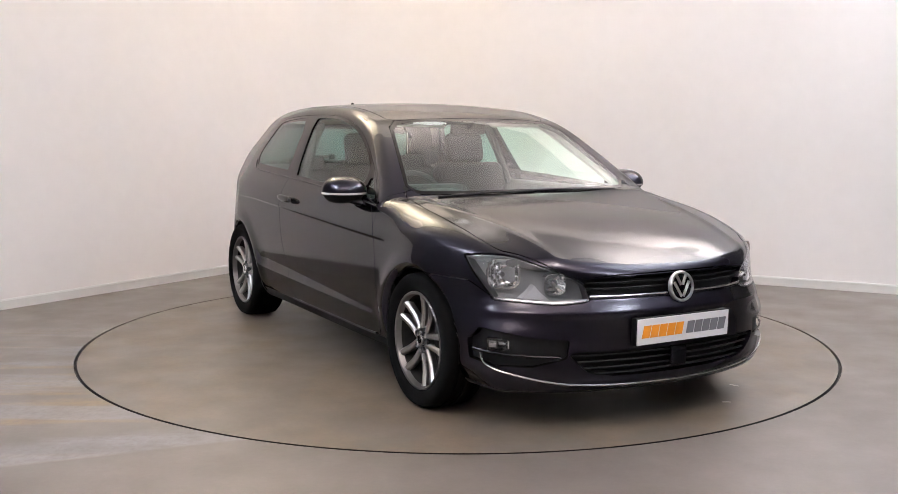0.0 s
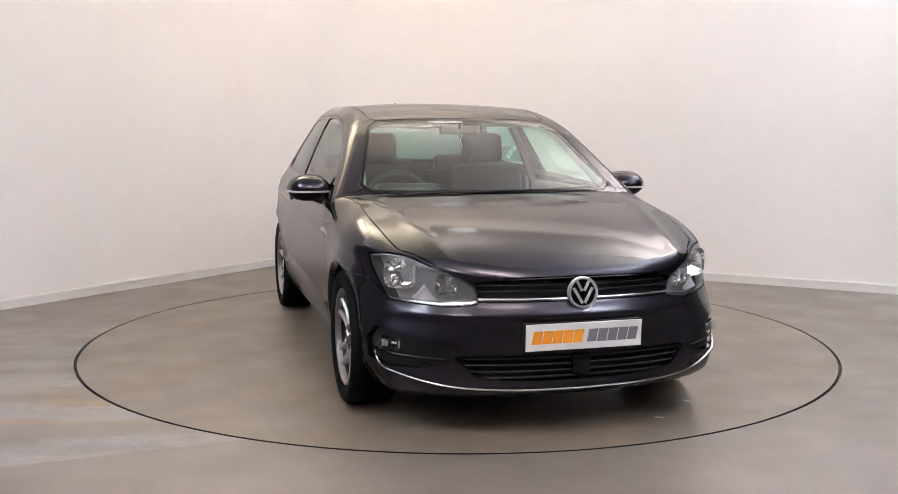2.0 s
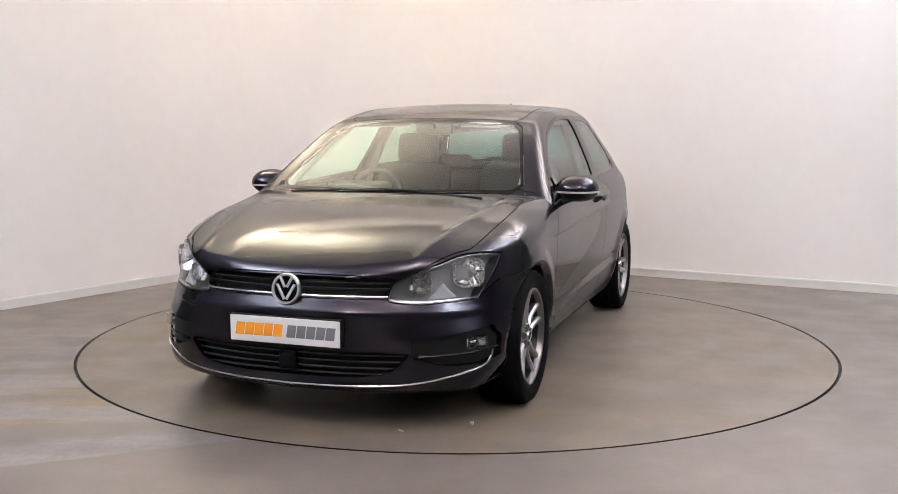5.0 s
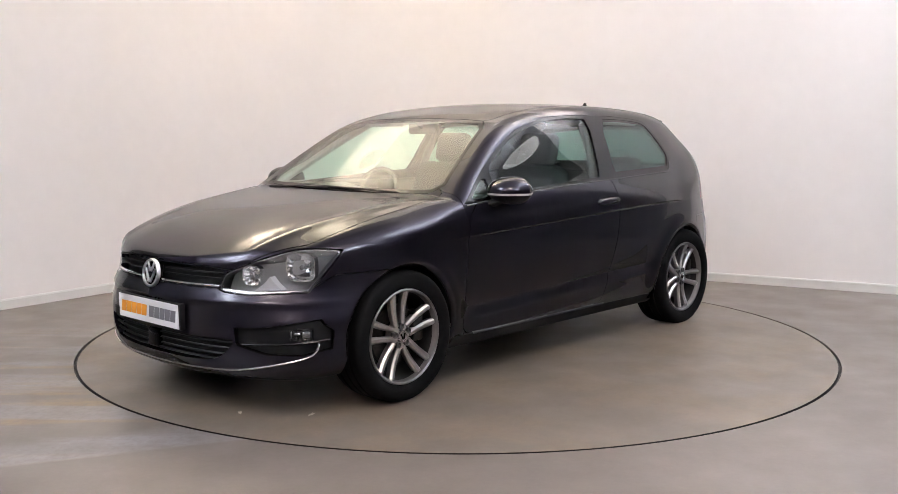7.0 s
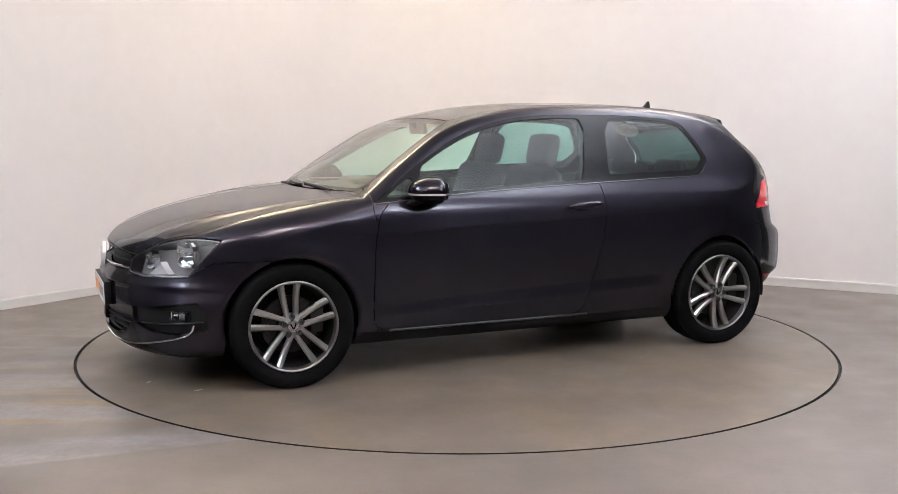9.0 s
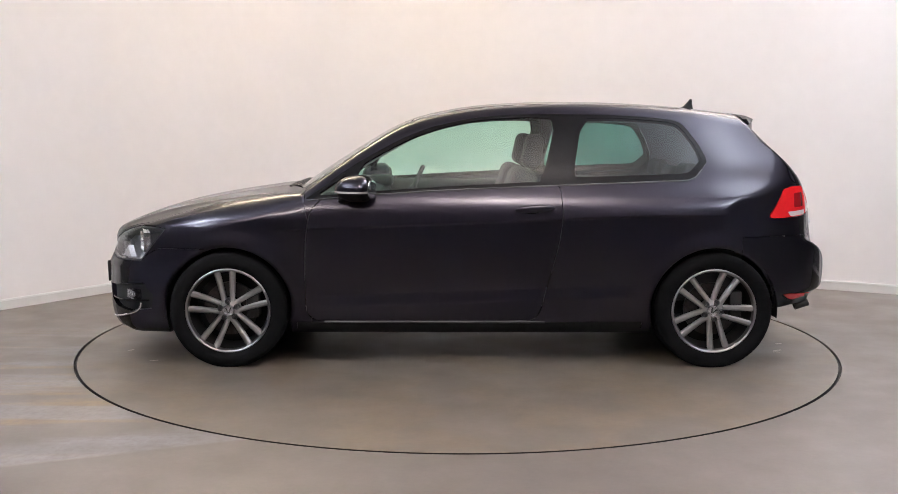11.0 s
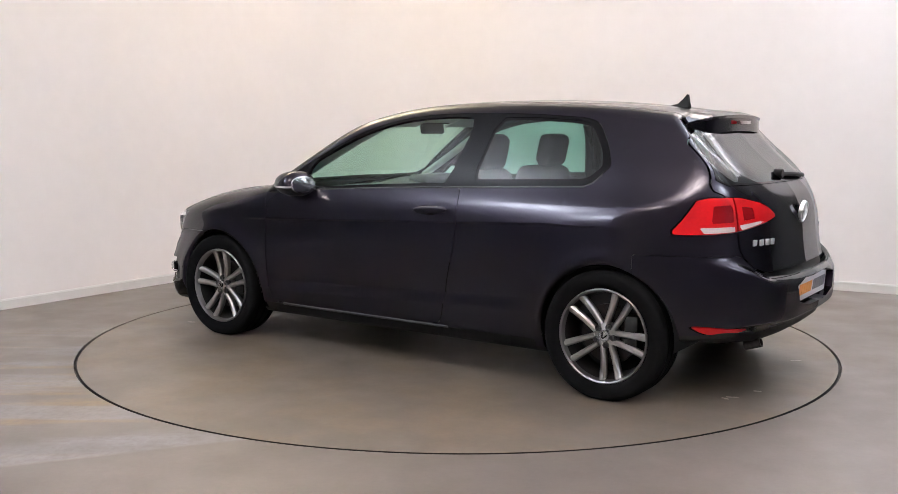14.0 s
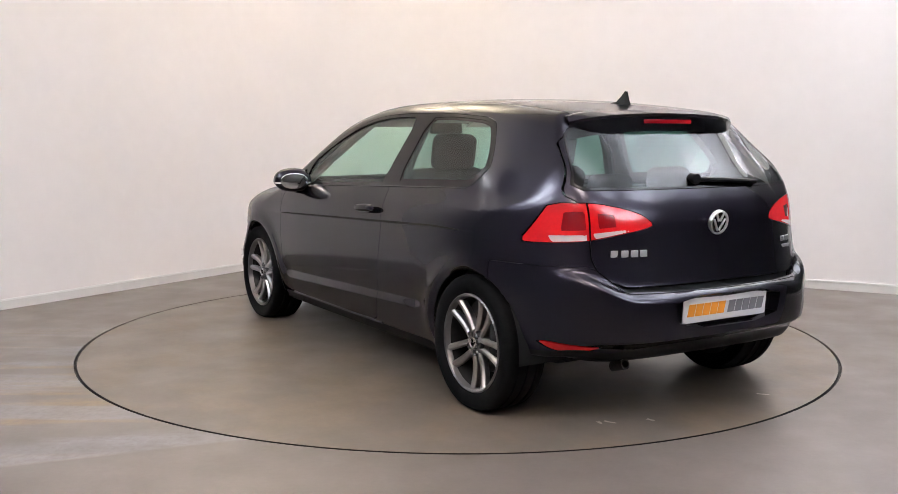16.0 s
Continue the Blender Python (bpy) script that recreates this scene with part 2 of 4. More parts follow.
def wall_strip(name, pts, z0, z1, thick, mat, label="", category="wall"):
    """An upright strip along pts with real thickness; its inner face lies on pts."""
    n = len(pts)
    out = []
    for i, p in enumerate(pts):
        d = (pts[min(i + 1, n - 1)] - pts[max(i - 1, 0)]).normalized()
        out.append(p + Vector((d.y, -d.x)) * thick)
    v, f = [], []
    for p, q in zip(pts, out):
        v += [(p.x, p.y, z0), (p.x, p.y, z1), (q.x, q.y, z1), (q.x, q.y, z0)]
    for i in range(n - 1):
        a, b = 4 * i, 4 * i + 4
        for k in range(4):
            f.append((a + k, a + (k + 1) % 4, b + (k + 1) % 4, b + k))
    f += [(0, 1, 2, 3), (4 * n - 1, 4 * n - 2, 4 * n - 3, 4 * n - 4)]
    ob = mesh_ob(name, v, f, mat)
    ob.data.set_sharp_from_angle(angle=radians(40))
    return tagged(ob, label, category, kind="structure")


far_r, arc, far_l, back = room_line()
end_r, end_l = CORNER + ALONG_R * 6.2, CORNER + ALONG_L * 4.5
wall_strip("wall_north", [end_r, *arc, end_l], 0.0, CEIL, 0.15, WALLPAINT, "smooth warm white wall with a wide rounded corner", "wall")
# unseen walls, added dark so the car's sides mirror a dim room
wall_strip("wall_west", [end_l, far_l, back], 0.0, CEIL, 0.15, DARKWALL, "unseen dark grey wall, added to darken the car's reflections", "wall")
wall_strip("wall_south", [back, far_r, end_r], 0.0, CEIL, 0.15, DARKWALL, "unseen dark grey wall, added to darken the car's reflections", "wall")
ir, iarc, il, _ = room_line(0.012)
wall_strip("baseboard", [ir, *iarc, il], 0.0, 0.062, 0.010, SKIRTING, "low off-white skirting board along the wall", "baseboard")
tr, tarc, tl, _ = room_line(0.016)
wall_strip("trim", [tr, *tarc, tl], 0.062, 0.074, 0.0145, material("trim_white", (0.85, 0.84, 0.82), 0.3), "bright rounded top edge of the skirting", "trim")

RT = 2.237


def ring_sheet(r0, outer, z, thick):
    """A floor sheet with a round hole: inner circle r0, outer polygon."""
    n = 128
    v, f = [], []
    for k in range(n):
        a = 2 * math.pi * k / n
        d = Vector((math.cos(a), math.sin(a)))
        v += [(r0 * d.x, r0 * d.y, z), (outer * d.x, outer * d.y, z), (r0 * d.x, r0 * d.y, z - thick)]
    for k in range(n):
        a, b = 3 * k, 3 * ((k + 1) % n)
        f += [(a, a + 1, b + 1, b), (a + 2, a, b, b + 2)]
    return v, f


v, f = ring_sheet(RT + 0.009, 17.0, 0.0, 0.12)
tagged(mesh_ob("floor", v, f, FLOOR, smooth=False), "worn grey-brown painted floor with pale scuffs and stains", "floor", kind="structure")
v = [(2.3 * math.cos(2 * math.pi * k / 48), 2.3 * math.sin(2 * math.pi * k / 48), -0.12) for k in range(48)]
tagged(mesh_ob("ground", v, [range(48)], BLACK, smooth=False), "dark pit floor under the turntable", "pit", kind="structure")
bm = bmesh.new()
cp = [CORNER, far_l, back, far_r]
for z in (CEIL, CEIL + 0.12):
    bm.faces.new([bm.verts.new((p.x * 1.02, p.y * 1.02, z)) for p in cp])
tagged(part("ceiling", bm, CEILPAINT, None, smooth=False), "plain grey painted ceiling", "ceiling", kind="structure")

for bx, by, power, colour in BOWLS:
    t = thing("pendant_lamp", "shallow opal glass bowl lamp hanging below the ceiling, lit", "lamp", "bowl lamps", m=pose(bx, by, bowl_z(colour)))
    b = lathe([(0.0, -0.06), (0.10, -0.05), (0.16, -0.02), (0.19, 0.03), (0.185, 0.03), (0.155, -0.012), (0.0, -0.03)], 40)
    b.transform(pose(0, 0, 0, 90))
    part("bowl", b, WARMOPAL if colour == WARM else OPAL, t, "glowing opal glass bowl")
    part("rod", tube([(0, 0, 0.03), (0, 0, CEIL - bowl_z(colour))], 0.008), LAMPGREY, t)

# ---------------------------------------------------------------- the turntable
turntable = thing("turntable", "round grey-brown rotating car platform flush with the floor", "turntable")
bm = bmesh.new()
n = 192
rings = [[bm.verts.new((r * math.cos(2 * math.pi * k / n), r * math.sin(2 * math.pi * k / n), z)) for k in range(n)]
         for r, z in ((RT - 0.009, -0.05), (RT - 0.009, 0.0))]
for k in range(n):
    bm.faces.new((rings[0][k], rings[0][(k + 1) % n], rings[1][(k + 1) % n], rings[1][k]))
bm.faces.new(rings[1])
part("deck", bm, DISC, turntable, smooth=False)
# black ring sunk between deck and floor, painting the gap's darkness
bm = lathe([(RT - 0.0088, -0.05), (RT - 0.0088, -0.001), (RT - 0.0080, -0.001), (RT - 0.007, -0.02), (RT + 0.007, -0.02), (RT + 0.007, -0.05)], 192)
bm.transform(pose(0, 0, 0, 90))
part("gap_ring", bm, BLACK, turntable, "thin black ring put in as the dark of the turntable's gap")

# ---------------------------------------------------------------- the car: form of the body
# Car space: x to the nose, y to the car's left, z up, origin on the ground midway between the axles.


def curve(pts, blur=0.0):
    """A smooth function through (x, value) pairs, optionally softened over blur metres."""
    xs, ys = np.array([p[0] for p in pts], float), np.array([p[1] for p in pts], float)
    h, d = np.diff(xs), np.diff(ys) / np.diff(xs)
    m = np.zeros(len(xs))
    m[0], m[-1] = d[0], d[-1]
    for i in range(1, len(xs) - 1):
        if d[i - 1] * d[i] > 0:
            w1, w2 = 2 * h[i] + h[i - 1], h[i] + 2 * h[i - 1]
            m[i] = (w1 + w2) / (w1 / d[i - 1] + w2 / d[i])
    g = np.linspace(xs[0], xs[-1], 1201)
    k = np.clip(np.searchsorted(xs, g) - 1, 0, len(h) - 1)
    s = (g - xs[k]) / h[k]
    v = ((1 + 2 * s) * (1 - s) ** 2 * ys[k] + s * (1 - s) ** 2 * h[k] * m[k]
         + s * s * (3 - 2 * s) * ys[k + 1] + s * s * (s - 1) * h[k] * m[k + 1])
    if blur:
        step = g[1] - g[0]
        r = max(1, int(3 * blur / step))
        ker = np.exp(-0.5 * (np.arange(-r, r + 1) * step / blur) ** 2)
        ker /= ker.sum()
        left = v[0] - (v[1] - v[0]) * np.arange(r, 0, -1)
        right = v[-1] + (v[-1] - v[-2]) * np.arange(1, r + 1)
        v = np.convolve(np.concatenate([left, v, right]), ker, "valid")
    return lambda q: np.interp(q, g, v)


def step(a, b, q):
    s = np.clip((q - a) / (b - a), 0, 1)
    return s * s * (3 - 2 * s)


BONNET = curve([(0.5, 1.0), (0.95, 0.972), (1.15, 0.950), (1.4, 0.915), (1.6, 0.880), (1.8, 0.829), (1.95, 0.774), (2.06, 0.720), (2.12, 0.686), (2.18, 0.62)], 0.04)
ROOF = curve([(-2.2, 1.27), (-1.72, 1.362), (-1.55, 1.388), (-1.3, 1.420), (-1.0, 1.444), (-0.65, 1.456), (-0.4, 1.454), (-0.15, 1.443), (0.05, 1.421), (0.25, 1.380), (0.5, 1.325), (0.9, 1.15)], 0.06)
SIDE = curve([(0.10, 0.72), (0.19, 0.80), (0.25, 0.838), (0.35, 0.862), (0.5, 0.880), (0.65, 0.889), (0.76, 0.890), (0.83, 0.888), (0.90, 0.873), (0.965, 0.842), (1.0, 0.822), (1.1, 0.776), (1.2, 0.728), (1.3, 0.678), (1.36, 0.645), (1.5, 0.56)], 0.026)
PLAN = curve([(-2.2, -0.20), (-2.0, -0.125), (-1.8, -0.07), (-1.6, -0.035), (-1.3, -0.006), (-0.6, 0.0), (0.6, 0.0), (1.0, -0.004), (1.3, -0.002), (1.5, -0.02), (1.7, -0.055), (1.85, -0.095), (2.0, -0.15), (2.2, -0.25)], 0.06)
HOUSE = curve([(-2.2, 0.30), (-1.75, 0.140), (-1.3, 0.050), (-0.6, 0.006), (-0.1, 0.004), (0.3, 0.018), (0.7, 0.040), (1.1, 0.085)], 0.06)
NOSE = curve([(0.10, 1.96), (0.15, 2.05), (0.19, 2.108), (0.24, 2.132), (0.32, 2.142), (0.42, 2.144), (0.50, 2.150), (0.522, 2.156), (0.55, 2.146), (0.59, 2.126), (0.68, 2.112), (0.9, 2.05)], 0.006)
NOSE_PLAN = curve([(0, 0), (0.2, 0.014), (0.43, 0.072), (0.6, 0.165), (0.7, 0.255), (0.785, 0.36), (0.85, 0.52), (0.95, 0.9)], 0.02)
TAIL = curve([(0.10, -1.84), (0.22, -1.95), (0.30, -2.000), (0.36, -2.024), (0.386, -2.056), (0.400, -2.084), (0.50, -2.094), (0.575, -2.088), (0.598, -2.068), (0.620, -2.028), (0.70, -2.008), (0.88, -1.985), (0.97, -1.952), (1.03, -1.908), (1.18, -1.750), (1.33, -1.610), (1.5, -1.45)], 0.009)
TAIL_SIDE = curve([(0.10, -1.84), (0.22, -1.95), (0.30, -1.990), (0.36, -2.012), (0.386, -2.042), (0.400, -2.070), (0.50, -2.082), (0.60, -2.072), (0.70, -2.046), (0.80, -2.012), (0.90, -1.980), (0.97, -1.950), (1.03, -1.908), (1.18, -1.750), (1.33, -1.610), (1.5, -1.45)], 0.02)
TAIL_PLAN = curve([(0, 0), (0.3, 0.012), (0.45, 0.036), (0.6, 0.10), (0.7, 0.185), (0.796, 0.345), (0.85, 0.52), (0.95, 0.9)], 0.02)
AXLE_F, AXLE_R, AXLE_Z, ARCH = 1.318, -1.318, 0.312, 0.340


def screen_z(x, y):
    q = 1.0 - (x + 0.15 * y * y)
    return 0.958 + q * 0.70 - 0.12 * q * q


def top_z(x, y):
    # two ridges run from the screen's corners to the grille; outside them the bonnet falls away to the wings
    u = np.abs(y) - (0.700 - 0.165 * step(0.85, 2.05, x))
    fall = (u + np.sqrt(u * u + 0.00012)) / 2
    bonnet = BONNET(x) - 0.045 * y * y - 0.024 * step(0.3, 0.8, np.abs(y)) * step(1.2, 2.1, x) - (0.07 * step(0.95, 1.25, x) + 0.14 * step(1.25, 2.05, x)) * fall + 0.004 * step(0.95, 1.2, x) * np.exp(-(u / 0.035) ** 2)
    roof = ROOF(x) - 0.080 * y * y
    scr = screen_z(x, y)
    k = 0.05
    h = np.clip(0.5 + 0.5 * (roof - scr) / k, 0, 1)
    low = roof * (1 - h) + scr * h - k * h * (1 - h)
    return np.where(x > 0.3, np.maximum(bonnet, low), low)


def side_y(x, z):
    w = SIDE(z) + PLAN(x) * (1 - 0.5 * step(0.95, 1.15, z)) * (1 - 0.40 * step(0.58, 0.40, z) * step(1.3, 1.6, x)) + 0.022 * step(1.45, 1.65, x) * step(0.40, 0.26, z) - HOUSE(x) * np.clip((z - 0.93) / 0.4, 0, 1.3)
    w = w - 0.030 * step(0.80, 0.96, z) * step(0.80, 1.15, x)
    # the sharp shoulder line through the door handles, with the flank undercut below it
    line = 0.799 - 0.040 * x - 0.012 * step(-0.95, -1.35, x)
    on = step(-1.52, -1.05, x) * (1 - step(0.75, 1.10, x))
    under = np.maximum(line - z, 0)
    w = w + on * (0.006 * np.exp(-np.maximum(z - line, 0) / 0.05) - (0.007 * step(0.0, 0.015, under) + 0.10 * under) * np.exp(-under / 0.08))
    # the lower crease, below which the doors kick out to the sill
    low = 0.425 - 0.035 * x
    reach = step(-0.98, -0.80, x) * (1 - step(0.78, 0.96, x))
    w = w + reach * (-0.016 * np.exp(-np.maximum(z - low, 0) / 0.07) * step(low - 0.075, low, z) - 0.004 * step(low, low - 0.1, z))
    for ax in (AXLE_F, AXLE_R):
        d = np.hypot(x - ax, z - AXLE_Z)
        out = np.maximum(d - ARCH - 0.030, 0)
        w = w + (0.013 * np.exp(-out ** 2 / 0.0030) - 0.022 * np.clip((ARCH + 0.026 - d) / 0.026, 0, 1.4) ** 2) * step(0.2, 0.42, z)
    return w


def fillet(a, b, r):
    return np.minimum(np.maximum(a, b), -r) + np.hypot(np.maximum(a + r, 0), np.maximum(b + r, 0))


def body_field(p):
    """Below zero inside the car's outer skin."""
    x, y, z = p[:, 0], np.abs(p[:, 1]), p[:, 2]
    top = z - top_z(x, y)
    side = y - side_y(x, z)
    r = 0.042 + 0.063 * step(0.85, 1.3, x) + 0.02 * step(-1.2, -1.7, x)
    f = fillet(side, top * 0.93, r)
    front = x - (NOSE(z) - NOSE_PLAN(y) * (1 - 0.22 * step(0.56, 0.40, z)))
    f = fillet(f, front * (1 - 0.35 * step(0.5, 0.85, y)), 0.03)
    k = step(0.62, 0.80, y)
    rear = (TAIL(z - 0.085 * step(0.48, 0.74, y) * step(0.48, 0.60, z)) * (1 - k) + TAIL_SIDE(z) * k + TAIL_PLAN(y)) - x
    f = fillet(f, rear * (1 - 0.35 * step(0.5, 0.85, y)) * (1 - 0.2 * step(0.98, 1.05, z)), 0.022)
    return fillet(f, 0.175 + 0.095 * step(-1.38, -1.62, x) + 0.05 * step(-1.70, -2.05, x) + 0.045 * step(0.50, 0.72, y) * step(-1.5, -1.65, x) - z, 0.02)


class Skin:
    """A triangle sheet of the car's left half or of a piece of it."""

    def __init__(self, v, n, t):
        self.v, self.n, self.t = v, n, t

    def split(self, field):
        """The pieces where field is above and below zero."""
        v, n, t = self.v, self.n, self.t
        if len(t) == 0:
            return self, self
        s = field(v)
        s = np.where(np.abs(s) < 1e-7, 1e-7, s)
        pos = s[t] > 0
        c = pos.sum(1)
        cross = (c == 1) | (c == 2)
        tc, pc = t[cross], pos[cross]
        lone_pos = c[cross] == 1
        lone = np.argmax(np.where(lone_pos[:, None], pc, ~pc), axis=1) if len(tc) else np.zeros(0, int)
        i = np.arange(len(tc))
        a, b, d = tc[i, lone], tc[i, (lone + 1) % 3], tc[i, (lone + 2) % 3]
        e = np.concatenate([np.stack([a, b], 1), np.stack([a, d], 1)])
        e.sort(axis=1)
        u, inv = np.unique(e, axis=0, return_inverse=True)
        inv = inv.ravel()
        k = s[u[:, 0]] / (s[u[:, 0]] - s[u[:, 1]])
        p = v[u[:, 0]] + (v[u[:, 1]] - v[u[:, 0]]) * k[:, None]
        q = n[u[:, 0]] + (n[u[:, 1]] - n[u[:, 0]]) * k[:, None]
        q /= np.maximum(np.linalg.norm(q, axis=1, keepdims=True), 1e-9)
        ab, ad = inv[:len(tc)] + len(v), inv[len(tc):] + len(v)
        V, N = np.concatenate([v, p]), np.concatenate([n, q])
        tri1 = np.stack([a, ab, ad], 1)
        tri2 = np.concatenate([np.stack([ab, b, d], 1), np.stack([ab, d, ad], 1)])
        lp2 = np.concatenate([lone_pos, lone_pos])
        tp = np.concatenate([t[c == 3], tri1[lone_pos], tri2[~lp2]])
        tn = np.concatenate([t[c == 0], tri1[~lone_pos], tri2[lp2]])
        return Skin(V, N, tp).tidy(), Skin(V, N, tn).tidy()

    def tidy(self):
        u, inv = np.unique(self.t, return_inverse=True)
        return Skin(self.v[u], self.n[u], inv.reshape(self.t.shape))

    def largest(self):
        """The biggest connected piece alone."""
        tag = np.arange(len(self.v))
        while True:
            low = tag[self.t].min(1)
            new_tag = tag.copy()
            for k in range(3):
                np.minimum.at(new_tag, self.t[:, k], low)
            if (new_tag == tag).all():
                break
            tag = new_tag
        ids, cnt = np.unique(tag[self.t[:, 0]], return_counts=True)
        return Skin(self.v, self.n, self.t[tag[self.t[:, 0]] == ids[np.argmax(cnt)]]).tidy()

    def take(self, field, gap=0.002):
        """Cuts a panel out: the panel, and what is left beyond a narrow shut line."""
        a, rest = self.split(lambda p: field(p) - gap)
        _, rest = rest.split(lambda p: field(p) + gap) if gap else (None, rest)
        return a, rest

    def flipped(self):
        m = np.array([1, -1, 1])
        return Skin(self.v * m, self.n * m, self.t[:, ::-1])

    def whole(self):
        """This half and its mirror image, joined along the middle."""
        f = self.flipped()
        k = len(self.v)
        on = np.abs(self.v[:, 1]) < 1e-5
        idx = np.where(on, np.arange(k), np.arange(k) + k)
        n = self.n.copy()
        n[on, 1] = 0
        n /= np.maximum(np.linalg.norm(n, axis=1, keepdims=True), 1e-9)
        v = self.v.copy()
        v[on, 1] = 0
        return Skin(np.concatenate([v, f.v]), np.concatenate([n, f.n]), np.concatenate([self.t, idx[f.t]])).tidy()

    def pushed(self, d):
        return Skin(self.v + self.n * d, self.n, self.t)

    def rims(self):
        """Boundary edges, in the triangles' winding."""
        e = np.concatenate([self.t[:, [0, 1]], self.t[:, [1, 2]], self.t[:, [2, 0]]])
        key = np.sort(e, axis=1)
        _, inv, cnt = np.unique(key, axis=0, return_inverse=True, return_counts=True)
        return e[cnt[inv.ravel()] == 1]

    def add(self, name, mat, parent, label="", fold=0.018, proud=0.0):
        """Makes the mesh; the edge is folded inwards by fold metres."""
        s = self.pushed(proud) if proud else self
        if len(s.t) == 0:
            print("empty", name)
            return mesh_ob(name, [(0, 0, 0.5), (0.01, 0, 0.5), (0, 0.01, 0.5)], [(0, 1, 2)], mat, parent)
        v, n, f = [s.v], [s.n], [s.t]
        if fold:
            e = s.rims()
            a, b = s.v[e[:, 0]], s.v[e[:, 1]]
            na, nb = s.n[e[:, 0]], s.n[e[:, 1]]
            w = np.cross(b - a, (na + nb) / 2)
            w /= np.maximum(np.linalg.norm(w, axis=1, keepdims=True), 1e-9)
            k, base = len(e), len(s.v)
            v += [a, b, a - na * fold, b - nb * fold]
            n += [w, w, w, w]
            i = np.arange(k) + base
            f += [np.stack([i + k, i, i + 2 * k], 1), np.stack([i + k, i + 2 * k, i + 3 * k], 1)]
        return mesh_ob(name, np.concatenate(v), np.concatenate(f), mat, parent, label, True, np.concatenate(n))


def master():
    phi = np.radians(np.concatenate([np.linspace(a, b, k)[:-1] for a, b, k in ((-90, -40, 34), (-40, -22, 34), (-22, -7, 50), (-7, 8, 26), (8, 18, 56), (18, 60, 66), (60, 87, 34))] + [[87, 88.5, 90]]))
    xa, xb, zc = -1.30, 1.38, 0.60
    xs = np.linspace(xa, xb, 210)
    psi = np.radians(np.concatenate([np.linspace(0, 70, 76)[1:], np.linspace(70, 90, 19)[1:]]))
    rows = [(xa, -a) for a in psi[::-1]] + [(x, 0.0) for x in xs] + [(xb, a) for a in psi]
    o, d = [], []
    for x, a in rows:
        o.append(np.stack([np.full(len(phi), x), np.zeros(len(phi)), np.full(len(phi), zc)], 1))
        d.append(np.stack([np.full(len(phi), math.sin(a)), math.cos(a) * np.cos(phi), math.cos(a) * np.sin(phi)], 1))
    o, d = np.concatenate(o), np.concatenate(d)
    d[np.abs(d[:, 1]) < 1e-9, 1] = 0
    lo, hi = np.full(len(o), 0.05), np.full(len(o), 1.6)
    for _ in range(34):
        m = (lo + hi) / 2
        ins = body_field(o + d * m[:, None]) < 0
        lo, hi = np.where(ins, m, lo), np.where(ins, hi, m)
    v = o + d * lo[:, None]
    R, C = len(rows), len(phi)
    i = (np.arange(R - 1)[:, None] * C + np.arange(C - 1)[None]).ravel()
    t = np.concatenate([np.stack([i, i + C, i + C + 1], 1), np.stack([i, i + C + 1, i + 1], 1)])
    e = 1e-4
    g = np.stack([body_field(v + np.eye(3)[k] * e) - body_field(v - np.eye(3)[k] * e) for k in range(3)], 1)
    g[np.abs(v[:, 1]) < 1e-6, 1] = 0
    n = g / np.maximum(np.linalg.norm(g, axis=1, keepdims=True), 1e-9)
    nt = np.cross(v[t[:, 1]] - v[t[:, 0]], v[t[:, 2]] - v[t[:, 0]])
    keep = np.linalg.norm(nt, axis=1) > 1e-12
    t, nt = t[keep], nt[keep]
    turn = (nt * n[t[:, 0]]).sum(1) < 0
    if turn.mean() > 0.5:
        t = t[:, ::-1]
    return Skin(v, n, t).tidy()


def outline(points, rounds=2):
    """The signed distance to a closed outline with its corners cut round; above zero inside."""
    p = np.array(points, float)
    for _ in range(rounds):
        q = np.roll(p, -1, 0)
        p = np.stack([p * 0.8 + q * 0.2, p * 0.2 + q * 0.8], 1).reshape(-1, 2)
    q = np.roll(p, -1, 0)

    def dist(x, y):
        best, inside = np.full(len(x), 1e9), np.zeros(len(x), bool)
        for a, b in zip(p, q):
            d = b - a
            h = np.clip(((x - a[0]) * d[0] + (y - a[1]) * d[1]) / max(d @ d, 1e-12), 0, 1)
            best = np.minimum(best, np.hypot(x - a[0] - d[0] * h, y - a[1] - d[1] * h))
            if d[1]:
                inside ^= ((a[1] > y) != (b[1] > y)) & (x < d[0] * (y - a[1]) / d[1] + a[0])
        return np.where(inside, best, -best)
    return dist


def from_side(points, rounds=2, lo=0.45):
    f = outline(points, rounds)
    return lambda p: np.minimum(f(p[:, 0], p[:, 2]), (p[:, 1] - lo))


def from_front(points, rounds=2, lo=1.3):
    """Points are (y, z) on the left half; the outline is closed over the middle."""
    f = outline(points, rounds)
    return lambda p: np.minimum(f(np.abs(p[:, 1]), p[:, 2]), p[:, 0] - lo)


def from_rear(points, rounds=2, hi=-1.3):
    f = outline(points, rounds)
    return lambda p: np.minimum(f(np.abs(p[:, 1]), p[:, 2]), hi - p[:, 0])


def inner(f, d):
    return lambda p: f(p) - d


def hit_front(y, z):
    return float(NOSE(z) - NOSE_PLAN(abs(y)) * (1 - 0.22 * step(0.56, 0.40, z)))


def hit_rear(y, z):
    return float(TAIL(z) + TAIL_PLAN(abs(y)))


